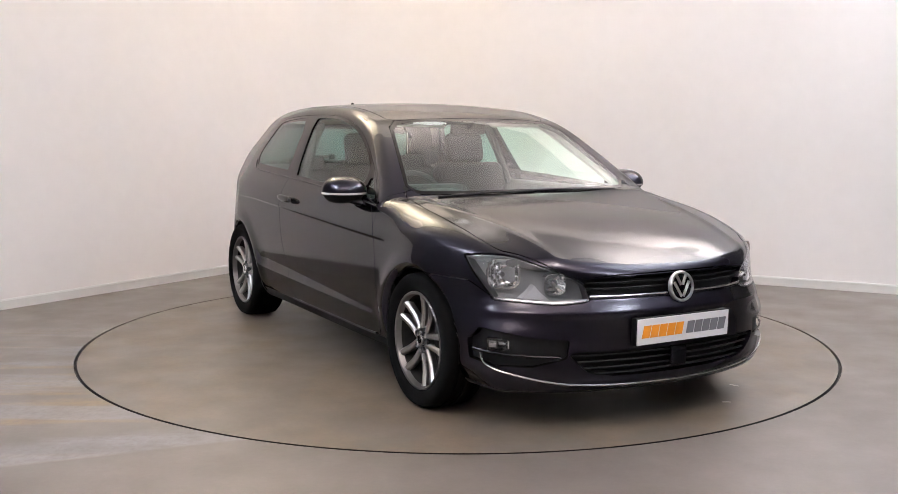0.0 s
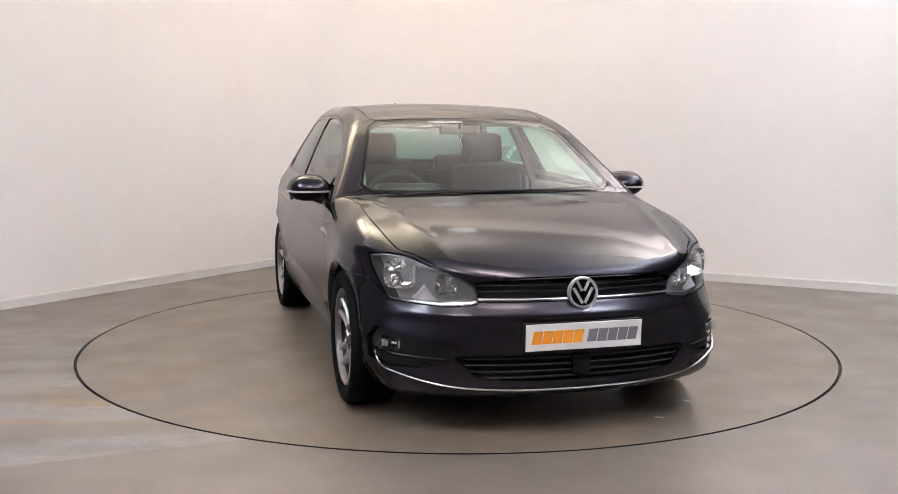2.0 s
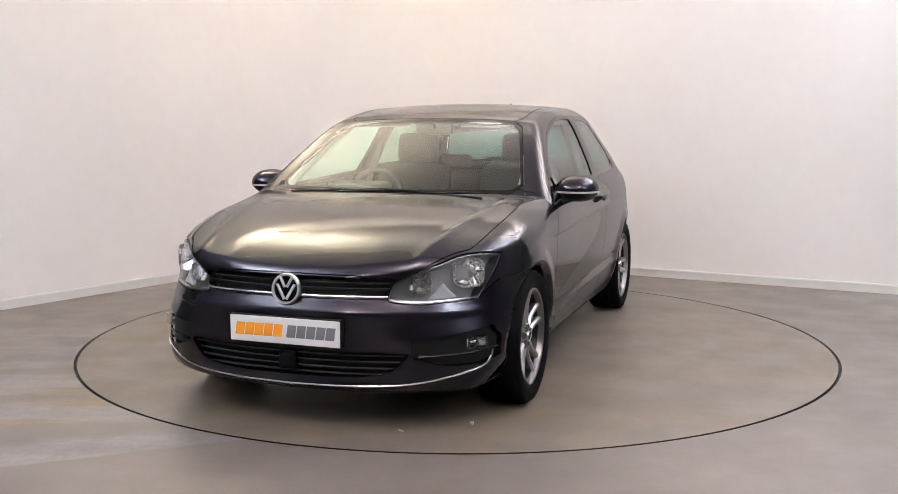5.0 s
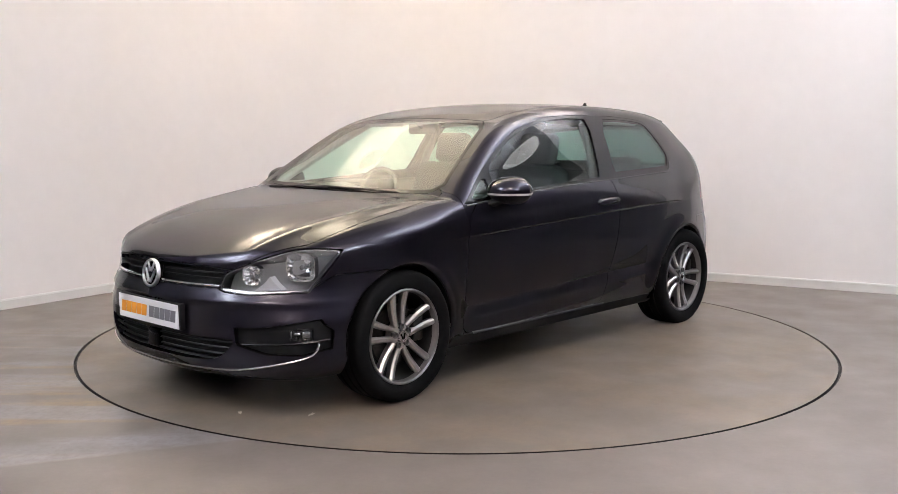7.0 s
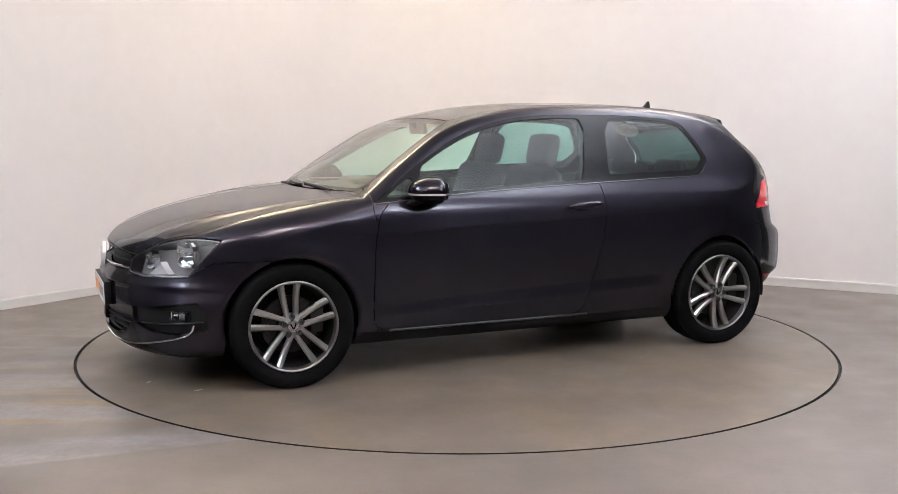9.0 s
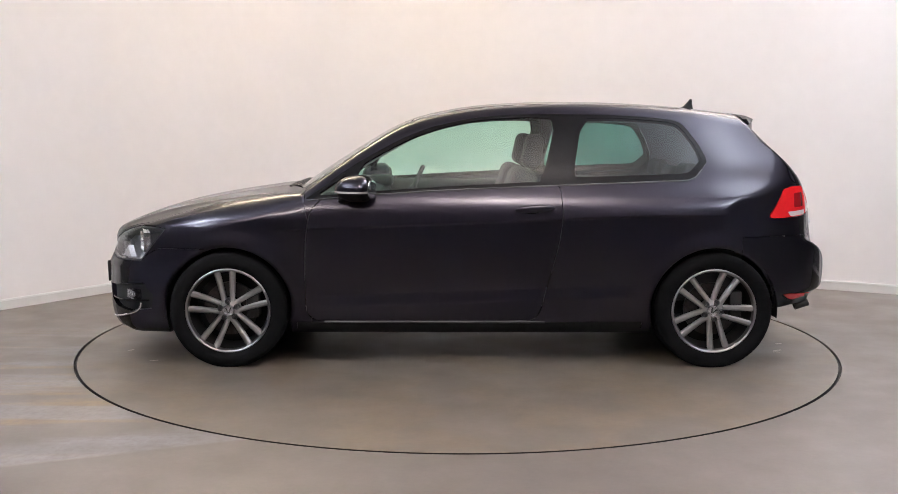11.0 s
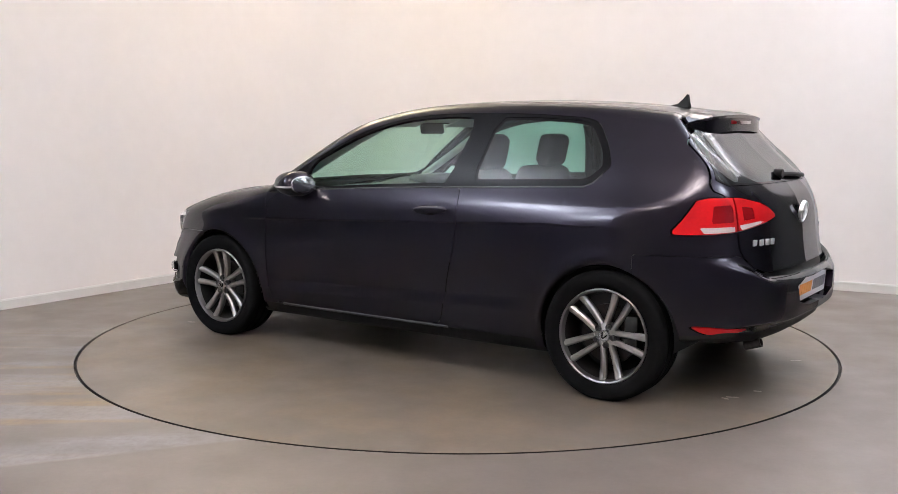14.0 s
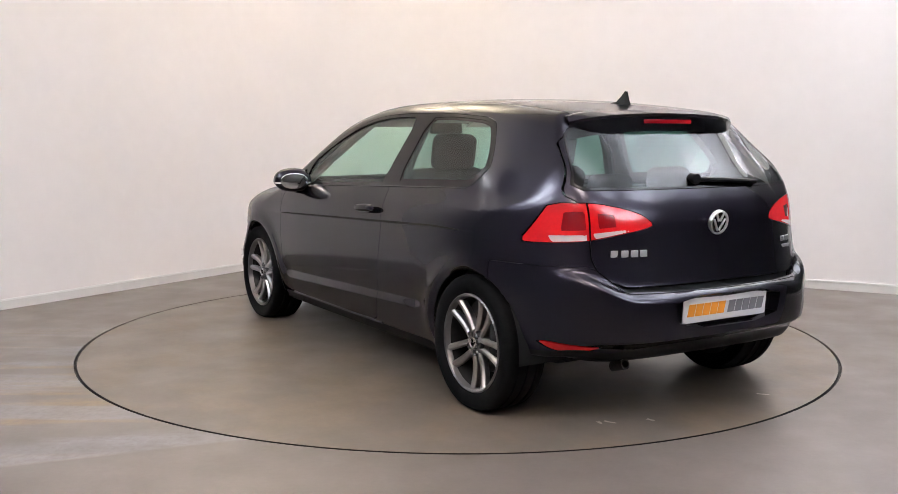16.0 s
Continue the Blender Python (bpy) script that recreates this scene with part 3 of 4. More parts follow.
def on_skin(o, d):
    """Where a ray from outside meets the skin."""
    o, d = np.array(o, float), np.array(d, float)
    d /= np.linalg.norm(d)
    ts = np.linspace(0, 2.5, 2501)
    f = body_field(o + ts[:, None] * d)
    k = np.argmax(f < 0)
    return Vector(o + ts[k] * d)


car = thing("car", "dark metallic blue-black three-door hatchback on the turntable", "car")

# ---------------------------------------------------------------- the car: panels
skin = master()

# wheel openings
for ax in (AXLE_F, AXLE_R):
    f_arch = lambda p, ax=ax: np.minimum(ARCH - np.hypot(p[:, 0] - ax, p[:, 2] - AXLE_Z), p[:, 1] - 0.42)
    hole, skin = skin.split(f_arch)
for ax in (AXLE_F, AXLE_R):
    f_leg = lambda p, ax=ax: np.minimum(np.minimum(ARCH - 0.004 - np.abs(p[:, 0] - ax), AXLE_Z + 0.01 - p[:, 2]), p[:, 1] - 0.42)
    hole, skin = skin.split(f_leg)

# underside
under, skin = skin.split(lambda p: 0.205 - p[:, 2] - 0.03 * step(1.7, 2.0, p[:, 0]) + 0.095 * step(-1.38, -1.62, p[:, 0]) + 0.05 * step(-1.70, -2.05, p[:, 0]) + 0.045 * step(0.50, 0.72, p[:, 1]) * step(-1.5, -1.65, p[:, 0]))
under.whole().add("underbody", BLACK, car, "black plastic underbody tray", fold=0)

# windscreen
F_SCREEN = from_front([(-0.4, 0.962), (0.4, 0.960), (0.714, 0.965), (0.628, 1.17), (0.550, 1.332), (0.3, 1.350), (-0.4, 1.352)], 1, 0.05)
g, skin = skin.take(F_SCREEN, 0.0015)
pane, band = g.split(inner(F_SCREEN, 0.016))
windscreen = pane.whole().add("windscreen", SCREEN, car, "clear green-tinted windscreen", fold=0)
band.whole().add("seal", GLOSSBLACK, windscreen, "black edge band of the windscreen", fold=0.01)

# rear window
F_RWIN = from_rear([(-0.4, 1.034), (0.45, 1.034), (0.678, 1.036), (0.622, 1.16), (0.548, 1.310), (0.3, 1.320), (-0.4, 1.322)], 1, -1.2)
g, skin = skin.take(F_RWIN, 0.0015)
pane, band = g.split(inner(F_RWIN, 0.010))
rear_window = pane.whole().add("rear_window", REARPANE, car, "dark tinted rear window", fold=0)
band.whole().add("seal", GLOSSBLACK, rear_window, "black edge band of the rear window", fold=0.01)

# side windows
F_DWIN = from_side([(0.61, 0.956), (0.313, 0.974), (0.0, 0.993), (-0.314, 1.008), (-0.378, 1.011), (-0.470, 1.352), (-0.31, 1.358), (-0.156, 1.351), (0.0, 1.335), (0.155, 1.302), (0.312, 1.250), (0.471, 1.172), (0.612, 1.088)], 1)
F_TRI = from_side([(0.655, 1.058), (0.80, 0.962), (0.835, 0.936), (0.66, 0.948)], 1)
F_QWIN = from_side([(-0.528, 1.020), (-0.596, 1.352), (-0.77, 1.355), (-0.92, 1.348), (-1.07, 1.337), (-1.134, 1.322), (-1.165, 1.298), (-1.228, 1.207), (-1.258, 1.128), (-1.248, 1.105), (-1.195, 1.052), (-1.16, 1.042), (-0.93, 1.033), (-0.62, 1.023)], 1)
F_FRAME = from_side([(0.905, 0.912), (0.60, 0.941), (0.0, 0.976), (-0.4, 0.993), (-0.62, 1.000), (-0.93, 1.013), (-1.17, 1.021), (-1.215, 1.038), (-1.262, 1.088), (-1.288, 1.122), (-1.245, 1.218), (-1.18, 1.312), (-1.142, 1.338), (-1.07, 1.353), (-0.77, 1.372), (-0.40, 1.376), (-0.156, 1.368), (0.0, 1.352), (0.165, 1.317), (0.325, 1.263), (0.48, 1.186), (0.66, 1.082), (0.85, 0.945)], 1)
frame_skin, skin = skin.take(F_FRAME, 0.001)
dwin, frame_skin = frame_skin.split(F_DWIN)
twin, frame_skin = frame_skin.split(F_TRI)
qwin, frame_skin = frame_skin.split(F_QWIN)

# headlights
F_HEAD = from_front([(0.428, 0.586), (0.440, 0.573), (0.554, 0.560), (0.664, 0.566), (0.80, 0.574), (0.87, 0.60), (0.88, 0.74), (0.81, 0.754), (0.757, 0.764), (0.683, 0.760), (0.597, 0.720), (0.479, 0.666), (0.446, 0.645)], 1)
f_head = lambda p: np.minimum(F_HEAD(p), ((p[:, 0] - 1.672) - 0.85 * (0.735 - p[:, 2])) * 0.75)
head_skin, skin = skin.take(f_head, 0.003)

# bonnet
BON_LOW = curve([(0, 0.684), (0.30, 0.681), (0.44, 0.670), (0.49, 0.667), (0.57, 0.718), (0.66, 0.765), (0.75, 0.782), (0.95, 0.79)])
F_BON = outline([(1.055, -0.5), (1.04, 0.2), (0.985, 0.45), (0.885, 0.690), (0.905, 0.722), (1.15, 0.752), (1.4, 0.752), (1.7, 0.722), (1.88, 0.665), (2.4, 0.66), (2.4, -0.5)], 1)
f_bon = lambda p: np.minimum(F_BON(p[:, 0], p[:, 1]), p[:, 2] - BON_LOW(p[:, 1]))
bonnet, skin = skin.take(f_bon, 0.0025)
bonnet.whole().add("bonnet", PAINT, car, "smooth dark metallic bonnet with two faint ridges")

# cowl between bonnet and windscreen
f_cowl = lambda p: np.minimum(np.minimum(p[:, 0] - 0.86, 1.2 - p[:, 0]), np.minimum(0.715 - p[:, 1], p[:, 2] - 0.9))
cowl, skin = skin.split(f_cowl)
cowl = cowl.largest()
for side in (cowl, cowl.flipped()):
    side.add("cowl", BLACK, car, "black plastic cowl below the windscreen", fold=0.01)

# grille, lower intake, fog openings
F_GRILLE = from_front([(-0.3, 0.590), (0.40, 0.592), (0.425, 0.600), (0.445, 0.640), (0.444, 0.664), (0.30, 0.675), (-0.3, 0.678)], 1, 1.8)
grille_skin, skin = skin.take(F_GRILLE, 0.001)
F_INTAKE = from_front([(-0.3, 0.252), (0.30, 0.252), (0.44, 0.268), (0.50, 0.318), (0.535, 0.362), (0.40, 0.364), (-0.3, 0.362)], 1, 1.7)
intake_skin, skin = skin.take(F_INTAKE, 0.001)
F_FOG = from_front([(0.535, 0.338), (0.528, 0.415), (0.66, 0.424), (0.812, 0.455), (0.835, 0.40), (0.832, 0.318), (0.78, 0.296), (0.66, 0.300)], 0, 1.6)
fog_skin, skin = skin.take(F_FOG, 0.001)

# tail lights
TL_SPLIT = 0.632
F_TAIL = from_rear([(0.352, 0.888), (0.40, 0.930), (0.47, 0.957), (0.60, 0.985), (0.735, 0.985), (0.768, 0.92), (0.815, 0.815), (0.78, 0.812), (0.66, 0.822), (0.55, 0.845), (0.42, 0.870)], 1, -1.5)
tail_skin, skin = skin.take(F_TAIL, 0.0016)

# tailgate
F_GATE = from_rear([(-0.4, 0.607), (0.50, 0.612), (0.555, 0.640), (0.632, 0.720), (0.636, 0.86), (0.655, 0.985), (0.702, 1.02), (0.652, 1.13), (0.566, 1.345), (0.50, 1.40), (-0.4, 1.50)], 1, -1.45)
f_gate = lambda p: np.minimum(F_GATE(p), -1.612 - p[:, 0])
gate, skin = skin.take(f_gate, 0.003)
slot, gate = gate.split(lambda p: np.minimum(0.634 + 0.02 * step(0.50, 0.56, p[:, 1]) - p[:, 2], -1.9 - p[:, 0]))
tailgate = gate.whole().add("tailgate", PAINT, car, "dark metallic tailgate, closed")

# the gap's shade is a black sheet set back behind the skin
slot.whole().pushed(-0.028).add("gap_shade", BLACK, tailgate, "black sheet standing for the shaded gap under the tailgate", fold=0)

# bumpers
BUMP_TOP = curve([(1.3, 0.652), (1.55, 0.648), (1.68, 0.646), (1.76, 0.612), (1.81, 0.584), (2.3, 0.584)])
f_bump = lambda p: np.minimum(np.minimum(p[:, 0] - 1.36, BUMP_TOP(p[:, 0]) - p[:, 2]), p[:, 1] + 1)
bumper, skin = skin.take(f_bump, 0.002)
chin, bumper = bumper.split(lambda p: 0.198 + 0.05 * step(0.3, 0.8, p[:, 1]) - p[:, 2])
front_bumper = bumper.whole().add("front_bumper", PAINT, car, "dark metallic front bumper with a bright lower strip", fold=0.03)
chin.whole().add("chin", PAINT, front_bumper, fold=0.01)
RB = curve([(0, 0.604), (0.50, 0.606), (0.555, 0.635), (0.63, 0.712), (0.66, 0.716), (0.95, 0.716)])
f_rb = lambda p: np.minimum(-1.46 - p[:, 0], RB(p[:, 1]) - p[:, 2])
bumper, skin = skin.take(f_rb, 0.0012)
F_VAL = curve([(0, 0.385), (0.3, 0.382), (0.5, 0.362), (0.65, 0.325), (0.8, 0.300), (0.95, 0.29)])
valance, bumper = bumper.split(lambda p: F_VAL(p[:, 1]) - p[:, 2])
F_REFL = from_rear([(0.60, 0.380), (0.70, 0.384), (0.80, 0.398), (0.745, 0.352), (0.67, 0.347)], 2, -1.4)
refl, bumper = bumper.take(F_REFL, 0.002)
F_PLREC = from_rear([(-0.4, 0.445), (0.295, 0.445), (0.34, 0.585), (-0.4, 0.585)], 1, -1.8)
recess, bumper = bumper.take(F_PLREC, 0.0005)
rear_bumper = bumper.whole().add("rear_bumper", PAINT, car, "dark metallic rear bumper with a plate recess", fold=0.05)
recess.whole().pushed(-0.05).add("plate_recess", PAINT, rear_bumper, fold=0)
valance.whole().add("valance", BLACK, rear_bumper, "matt black lower rear valance", fold=0.02)
for s, q in ((1, refl), (-1, refl.flipped())):
    q.add("reflector", RED, rear_bumper, "red rear reflector", fold=0.01)

# doors
F_DOOR = from_side([(0.80, 0.925), (0.865, 0.858), (0.887, 0.749), (0.896, 0.623), (0.898, 0.367), (0.89, 0.29), (0.84, 0.247), (-0.30, 0.250), (-0.366, 0.278), (-0.41, 0.456), (-0.468, 0.674), (-0.487, 0.812), (-0.482, 0.917), (-0.472, 0.998), (-0.2, 1.05), (0.5, 1.05)], 1)
door_skin, skin = skin.take(F_DOOR, 0.0022)
# sill strip
sill, skin = skin.take(lambda p: np.minimum(np.minimum(p[:, 0] + 0.93, 0.95 - p[:, 0]), 0.245 - p[:, 2]), 0.001)
# front wings
wing, skin = skin.take(lambda p: np.minimum(p[:, 0] - 0.868 - 0.03 * step(0.75, 0.9, p[:, 2]), 0.985 - p[:, 2]), 0.0015)
# roof
F_ROOF = outline([(-1.608, -0.5), (-1.600, 0.46), (-1.4, 0.515), (-0.6, 0.545), (0.1, 0.535), (0.33, 0.53), (0.36, 0.3), (0.37, -0.5)], 1)
roof, skin = skin.take(lambda p: np.minimum(F_ROOF(p[:, 0], p[:, 1]), p[:, 2] - 1.25), 0.003)
roof_panel = roof.whole().add("roof", PAINT, car, "dark metallic roof panel")

for sgn in (1, -1):
    flip = (lambda q: q) if sgn > 0 else (lambda q: q.flipped())
    flip(skin).add("body_side", PAINT, car, "dark metallic body side with rear quarter and pillars", fold=0.035)
    flip(wing).add("front_wing", PAINT, car, "dark metallic front wing", fold=0.035)
    flip(sill).add("sill", BLACK, car, "black plastic sill strip", fold=0.015)
    door = flip(door_skin).add("door", PAINT, car, "dark metallic long front door, closed")
    quarter_in, quarter_band = qwin.split(inner(F_QWIN, 0.015))
    flip(quarter_band.pushed(-0.003)).add("quarter_band", GLOSSBLACK, car, "black edge band of the quarter window", fold=0)
    flip(frame_skin).add("window_trim", GLOSSBLACK, car, "gloss black trim round the side windows", fold=0.02)
    flip(dwin.pushed(-0.006)).add("door_window", PANE, door, "green-tinted door window", fold=0)
    flip(twin.pushed(-0.006)).add("corner_window", PANE, door, "small tinted triangular pane", fold=0)
    flip(quarter_in.pushed(-0.003)).add("quarter_window", DARKPANE, car, "dark tinted rear quarter window", fold=0)

# ---------------------------------------------------------------- the car: front details


def along_front(y0, y1, z, inset=0.0, steps=24):
    return [(hit_front(y0 + (y1 - y0) * k / steps, z) - inset, y0 + (y1 - y0) * k / steps, z) for k in range(steps + 1)]


def chevron_badge(name, parent, m, r, face=GLOSSBLACK):
    """Round badge of plain shapes: a bright ring, a dark face and two nested chevrons. Faces local +x."""
    b = part(name, cylinder(r * 0.97, 0.012, m @ pose(0.0, 0, 0)), face, parent, "round badge with bright ring and chevrons")
    ring = lathe([(r * 0.80, 0.006), (r * 0.84, 0.014), (r * 0.95, 0.014), (r, 0.006), (r, -0.004), (r * 0.80, -0.004)], 40, True)
    ring.transform(m @ pose(0, 0, 0, 0, 0, -90))
    part("ring", ring, BRIGHT, b)
    for top, depth, half in ((0.72, 0.62, 0.40), (0.30, 0.95, 0.62)):
        bm = bmesh.new()
        for s in (1, -1):
            a, e = Vector((0.009, s * r * half, r * top)), Vector((0.009, s * r * 0.07, r * (top - depth)))
            d = e - a
            ang = math.degrees(math.atan2(d.y, -d.z))
            box(bm, m @ Matrix.Translation((a + e) / 2) @ pose(0, 0, 0, ang), 0.008, r * 0.17, d.length, 0.0015, 1)
        part("chevron", bm, BRIGHT, b)
    return b


def cylinder(r, h, m, seg=32):
    """A disc with its axis along local x."""
    bm = bmesh.new()
    bmesh.ops.create_cone(bm, cap_ends=True, segments=seg, radius1=r, radius2=r, depth=h, matrix=m @ pose(0, 0, 0, 0, 90, 0))
    return bm


grille_skin.whole().pushed(-0.045).add("grille_backing", BLACK, front_bumper, "black grille backing", fold=0)
for sgn in (1, -1):
    for z, r, mat, nm in ((0.648, 0.004, GLOSSBLACK, "grille_slat"), (0.624, 0.004, SATIN, "grille_slat"), (0.595, 0.006, CHROME, "grille_strip")):
        part(nm, tube(along_front(sgn * 0.055, sgn * 0.432, z, 0.020 if nm == "grille_slat" else 0.0), r, 8), BLACK if nm == "grille_slat" else mat, front_bumper)
chevron_badge("badge", front_bumper, pose(2.132, 0, 0.618, 0, -8, 0), 0.068)
intake_skin.whole().pushed(-0.05).add("intake_backing", BLACK, front_bumper, "black lower intake backing", fold=0)
for z in (0.345, 0.318, 0.290, 0.264):
    w = 0.515 - (0.36 - z) * 0.75
    part("intake_slat", tube(along_front(-w, w, z, 0.022, 32), 0.0075, 8, 0.6), BLACK, front_bumper)
part("sensor_cover", boxed(0.03, 0.085, 0.085, pose(2.125, 0, 0.315), 0.008), GLOSSBLACK, front_bumper)

strip = [(0.812, 0.348), (0.810, 0.325), (0.802, 0.302), (0.780, 0.284), (0.72, 0.264), (0.63, 0.242), (0.52, 0.224), (0.38, 0.215), (0.2, 0.210), (0.0, 0.208)]
ys, zs = curve([(k, p[0]) for k, p in enumerate(strip)]), curve([(k, p[1]) for k, p in enumerate(strip)])
path = []
for k in np.linspace(0, 9, 60):
    y, z = float(ys(k)), float(zs(k))
    path.append(on_skin((3.0, y, z), (-1, 0, 0)))
path = path + [Vector((p.x, -p.y, p.z)) for p in path[-2::-1]]
part("chrome_strip", tube(path, 0.0055, 8), CHROME, front_bumper, "thin chrome strip along the lower edge")

for sgn in (1, -1):
    f = (lambda q: q) if sgn > 0 else (lambda q: q.flipped())
    fog = f(fog_skin.pushed(-0.024)).add("fog_recess", BLACK, front_bumper, "black fog lamp recess", fold=0)
    bx = on_skin((3.0, 0.765, 0.390), (-1, 0, 0)).x
    fm = pose(bx - 0.026, sgn * 0.758, 0.388, 0, 0, sgn * 36)
    part("fog_case", boxed(0.05, 0.105, 0.056, fm @ pose(-0.022, 0, 0), 0.008), GLOSSBLACK, fog)
    part("fog_lamp", boxed(0.012, 0.034, 0.030, fm @ pose(0.004, sgn * 0.024, 0.002, 0, 0, sgn * 12), 0.004), LAMPBOWL, fog, "small bright fog lamp")
    part("fog_trim", boxed(0.012, 0.030, 0.012, fm @ pose(0.004, sgn * -0.016, 0.004), 0.003, 1), LAMPBOWL, fog)
    part("fog_trim", boxed(0.012, 0.008, 0.034, fm @ pose(0.006, sgn * -0.042, 0.0), 0.002, 1), LAMPBOWL, fog)
    part("fog_lens", boxed(0.004, 0.100, 0.050, fm @ pose(0.016, 0, 0), 0.0015, 1), CLEAR, fog)
    a = [on_skin((3.0, sgn * y, z), (-1, 0, 0)) for y, z in ((0.56, 0.342), (0.62, 0.344), (0.68, 0.346), (0.75, 0.350), (0.80, 0.356), (0.825, 0.362))]
    part("fog_strip", tube([p - Vector((0.006, 0, 0)) for p in a], 0.005, 6), GLOSSBLACK, fog)

    lens = f(head_skin).add("headlight", CLEAR, car, "clear headlight with chrome reflectors and grey housing", fold=0)
    # housing shell behind the lens and its bright surround
    back = head_skin.pushed(-0.055)
    back.v[:, 0] -= 0.02
    f(back).add("housing", LAMPBACK, lens, "grey lamp housing", fold=0)
    rim_outer, _ = head_skin.split(lambda p: 0.007 - f_head(p))
    f(rim_outer.pushed(-0.004)).add("bezel", DARKALLOY, lens, "bright lamp bezel", fold=0.075)
    f(head_skin.pushed(-0.008).split(lambda p: np.minimum(0.574 + 0.10 * np.maximum(p[:, 1] - 0.66, 0) - 0.1 * np.minimum(p[:, 1] - 0.554, 0) - p[:, 2], 0.79 - p[:, 1]))[0]).add("lower_strip", CHROME, lens, "chrome strip along the lamp's lower edge", fold=0.02)
    for y, z, r, yaw, back_by in ((0.706, 0.680, 0.072, 24, 0.020), (0.542, 0.642, 0.050, 14, 0.012)):
        x = hit_front(y, z)
        c = lathe([(0.008, -0.050), (r * 0.45, -0.042), (r * 0.75, -0.026), (r * 0.93, -0.008), (r, 0.004), (r * 1.05, 0.004), (r * 1.05, -0.03)], 20)
        for v in c.verts:
            h = math.hypot(v.co.x, v.co.z)
            if h > 0.001:
                g = h / (v.co.x ** 4 + v.co.z ** 4) ** 0.25
                v.co.x, v.co.z = v.co.x * g, v.co.z * g
        c.transform(pose(x - back_by - 0.02, sgn * y, z, 0, 0, -90 + sgn * yaw) @ Matrix.Diagonal((0.94, 1, 0.86, 1)))
        bowl = part("reflector", c, LAMPBOWL, lens, "faceted chrome reflector bowl", smooth=False)
        part("bulb_cap", tube([(x - back_by - 0.06, sgn * y, z), (x - back_by - 0.012, sgn * (y + 0.012), z)], 0.011, 10), SATIN, lens)
    # pale wedge between the two bowls
    bm = bmesh.new()
    pts = [(0.575, 0.578), (0.668, 0.582), (0.640, 0.612), (0.622, 0.640), (0.606, 0.612)]
    near = [bm.verts.new((hit_front(y, z) - 0.016, sgn * y, z)) for y, z in pts]
    deep = [bm.verts.new((v.co.x - 0.03, v.co.y, v.co.z)) for v in near]
    bm.faces.new(near)
    for k in range(5):
        bm.faces.new((near[k], near[(k + 1) % 5], deep[(k + 1) % 5], deep[k]))
    part("wedge", bm, LAMPGRILL, lens, "pale grey wedge between the reflectors", smooth=False)


def number_plate(parent, m):
    """White plate with two words as plain slanted bars; faces local +x, y to its left as seen from behind."""
    pl = part("number_plate", boxed(0.006, 0.52, 0.113, m, 0.002, 1), PLATE, parent, "white plate with orange and grey lettering bars")
    part("plate_border", boxed(0.004, 0.530, 0.123, m @ pose(-0.003, 0, 0), 0.002, 1), BLACK, pl)
    for start, n, mat in ((-0.232, 5, ORANGE), (0.014, 5, GREY)):
        pitch = 0.0455
        for k in range(n):
            bm = bmesh.new()
            box(bm, Matrix(), 0.0012, 0.0415, 0.054)
            for v in bm.verts:
                v.co.y += 0.18 * v.co.z
            bm.transform(m @ pose(0.0034, start + 0.022 + pitch * k, 0.0))
            part("bar", bm, mat, pl, smooth=False)


number_plate(front_bumper, pose(2.160, 0, 0.442, 0, 2, 0))
part("plate_holder", boxed(0.030, 0.528, 0.121, pose(2.141, 0, 0.442), 0.004), BLACK, front_bumper)
number_plate(rear_bumper, pose(-2.052, 0, 0.518, 0, 4, 180))

# ---------------------------------------------------------------- the car: rear details
in_tail, out_tail = tail_skin.take(lambda p: TL_SPLIT - p[:, 1], 0.003)
F_WO = from_rear([(0.644, 0.828), (0.745, 0.820), (0.752, 0.846), (0.644, 0.852)], 0, -1.5)
F_WI = from_rear([(0.470, 0.866), (0.620, 0.834), (0.620, 0.858), (0.500, 0.872)], 0, -1.5)
F_DO = from_rear([(0.645, 0.872), (0.720, 0.866), (0.705, 0.945), (0.645, 0.950)], 0, -1.5)
F_DI = from_rear([(0.53, 0.885), (0.60, 0.878), (0.60, 0.942), (0.53, 0.934)], 0, -1.5)
for sgn in (1, -1):
    f = (lambda q: q) if sgn > 0 else (lambda q: q.flipped())
    for sk, fw, fd, parent in ((out_tail, F_WO, F_DO, None), (in_tail, F_WI, F_DI, tailgate)):
        white, rest = sk.split(fw)
        deep, rest = rest.split(fd)
        base = f(rest).add("tail_light", RED, parent or car, "red tail light with a pale lower bar", fold=0.02)
        if parent is None:
            f(white).add("reverse_lens", WHITELENS, base, "pale reversing lens", fold=0.006)
            f(deep.pushed(-0.003)).add("brake_lens", DARKRED, base, "deep red brake lens", fold=0.0)
        else:
            base.parent = tailgate
            f(white).add("tail_light", WHITELENS, tailgate, "pale reversing lens", fold=0.006)
            f(deep.pushed(-0.003)).add("tail_light", DARKRED, tailgate, "deep red brake lens", fold=0.0)

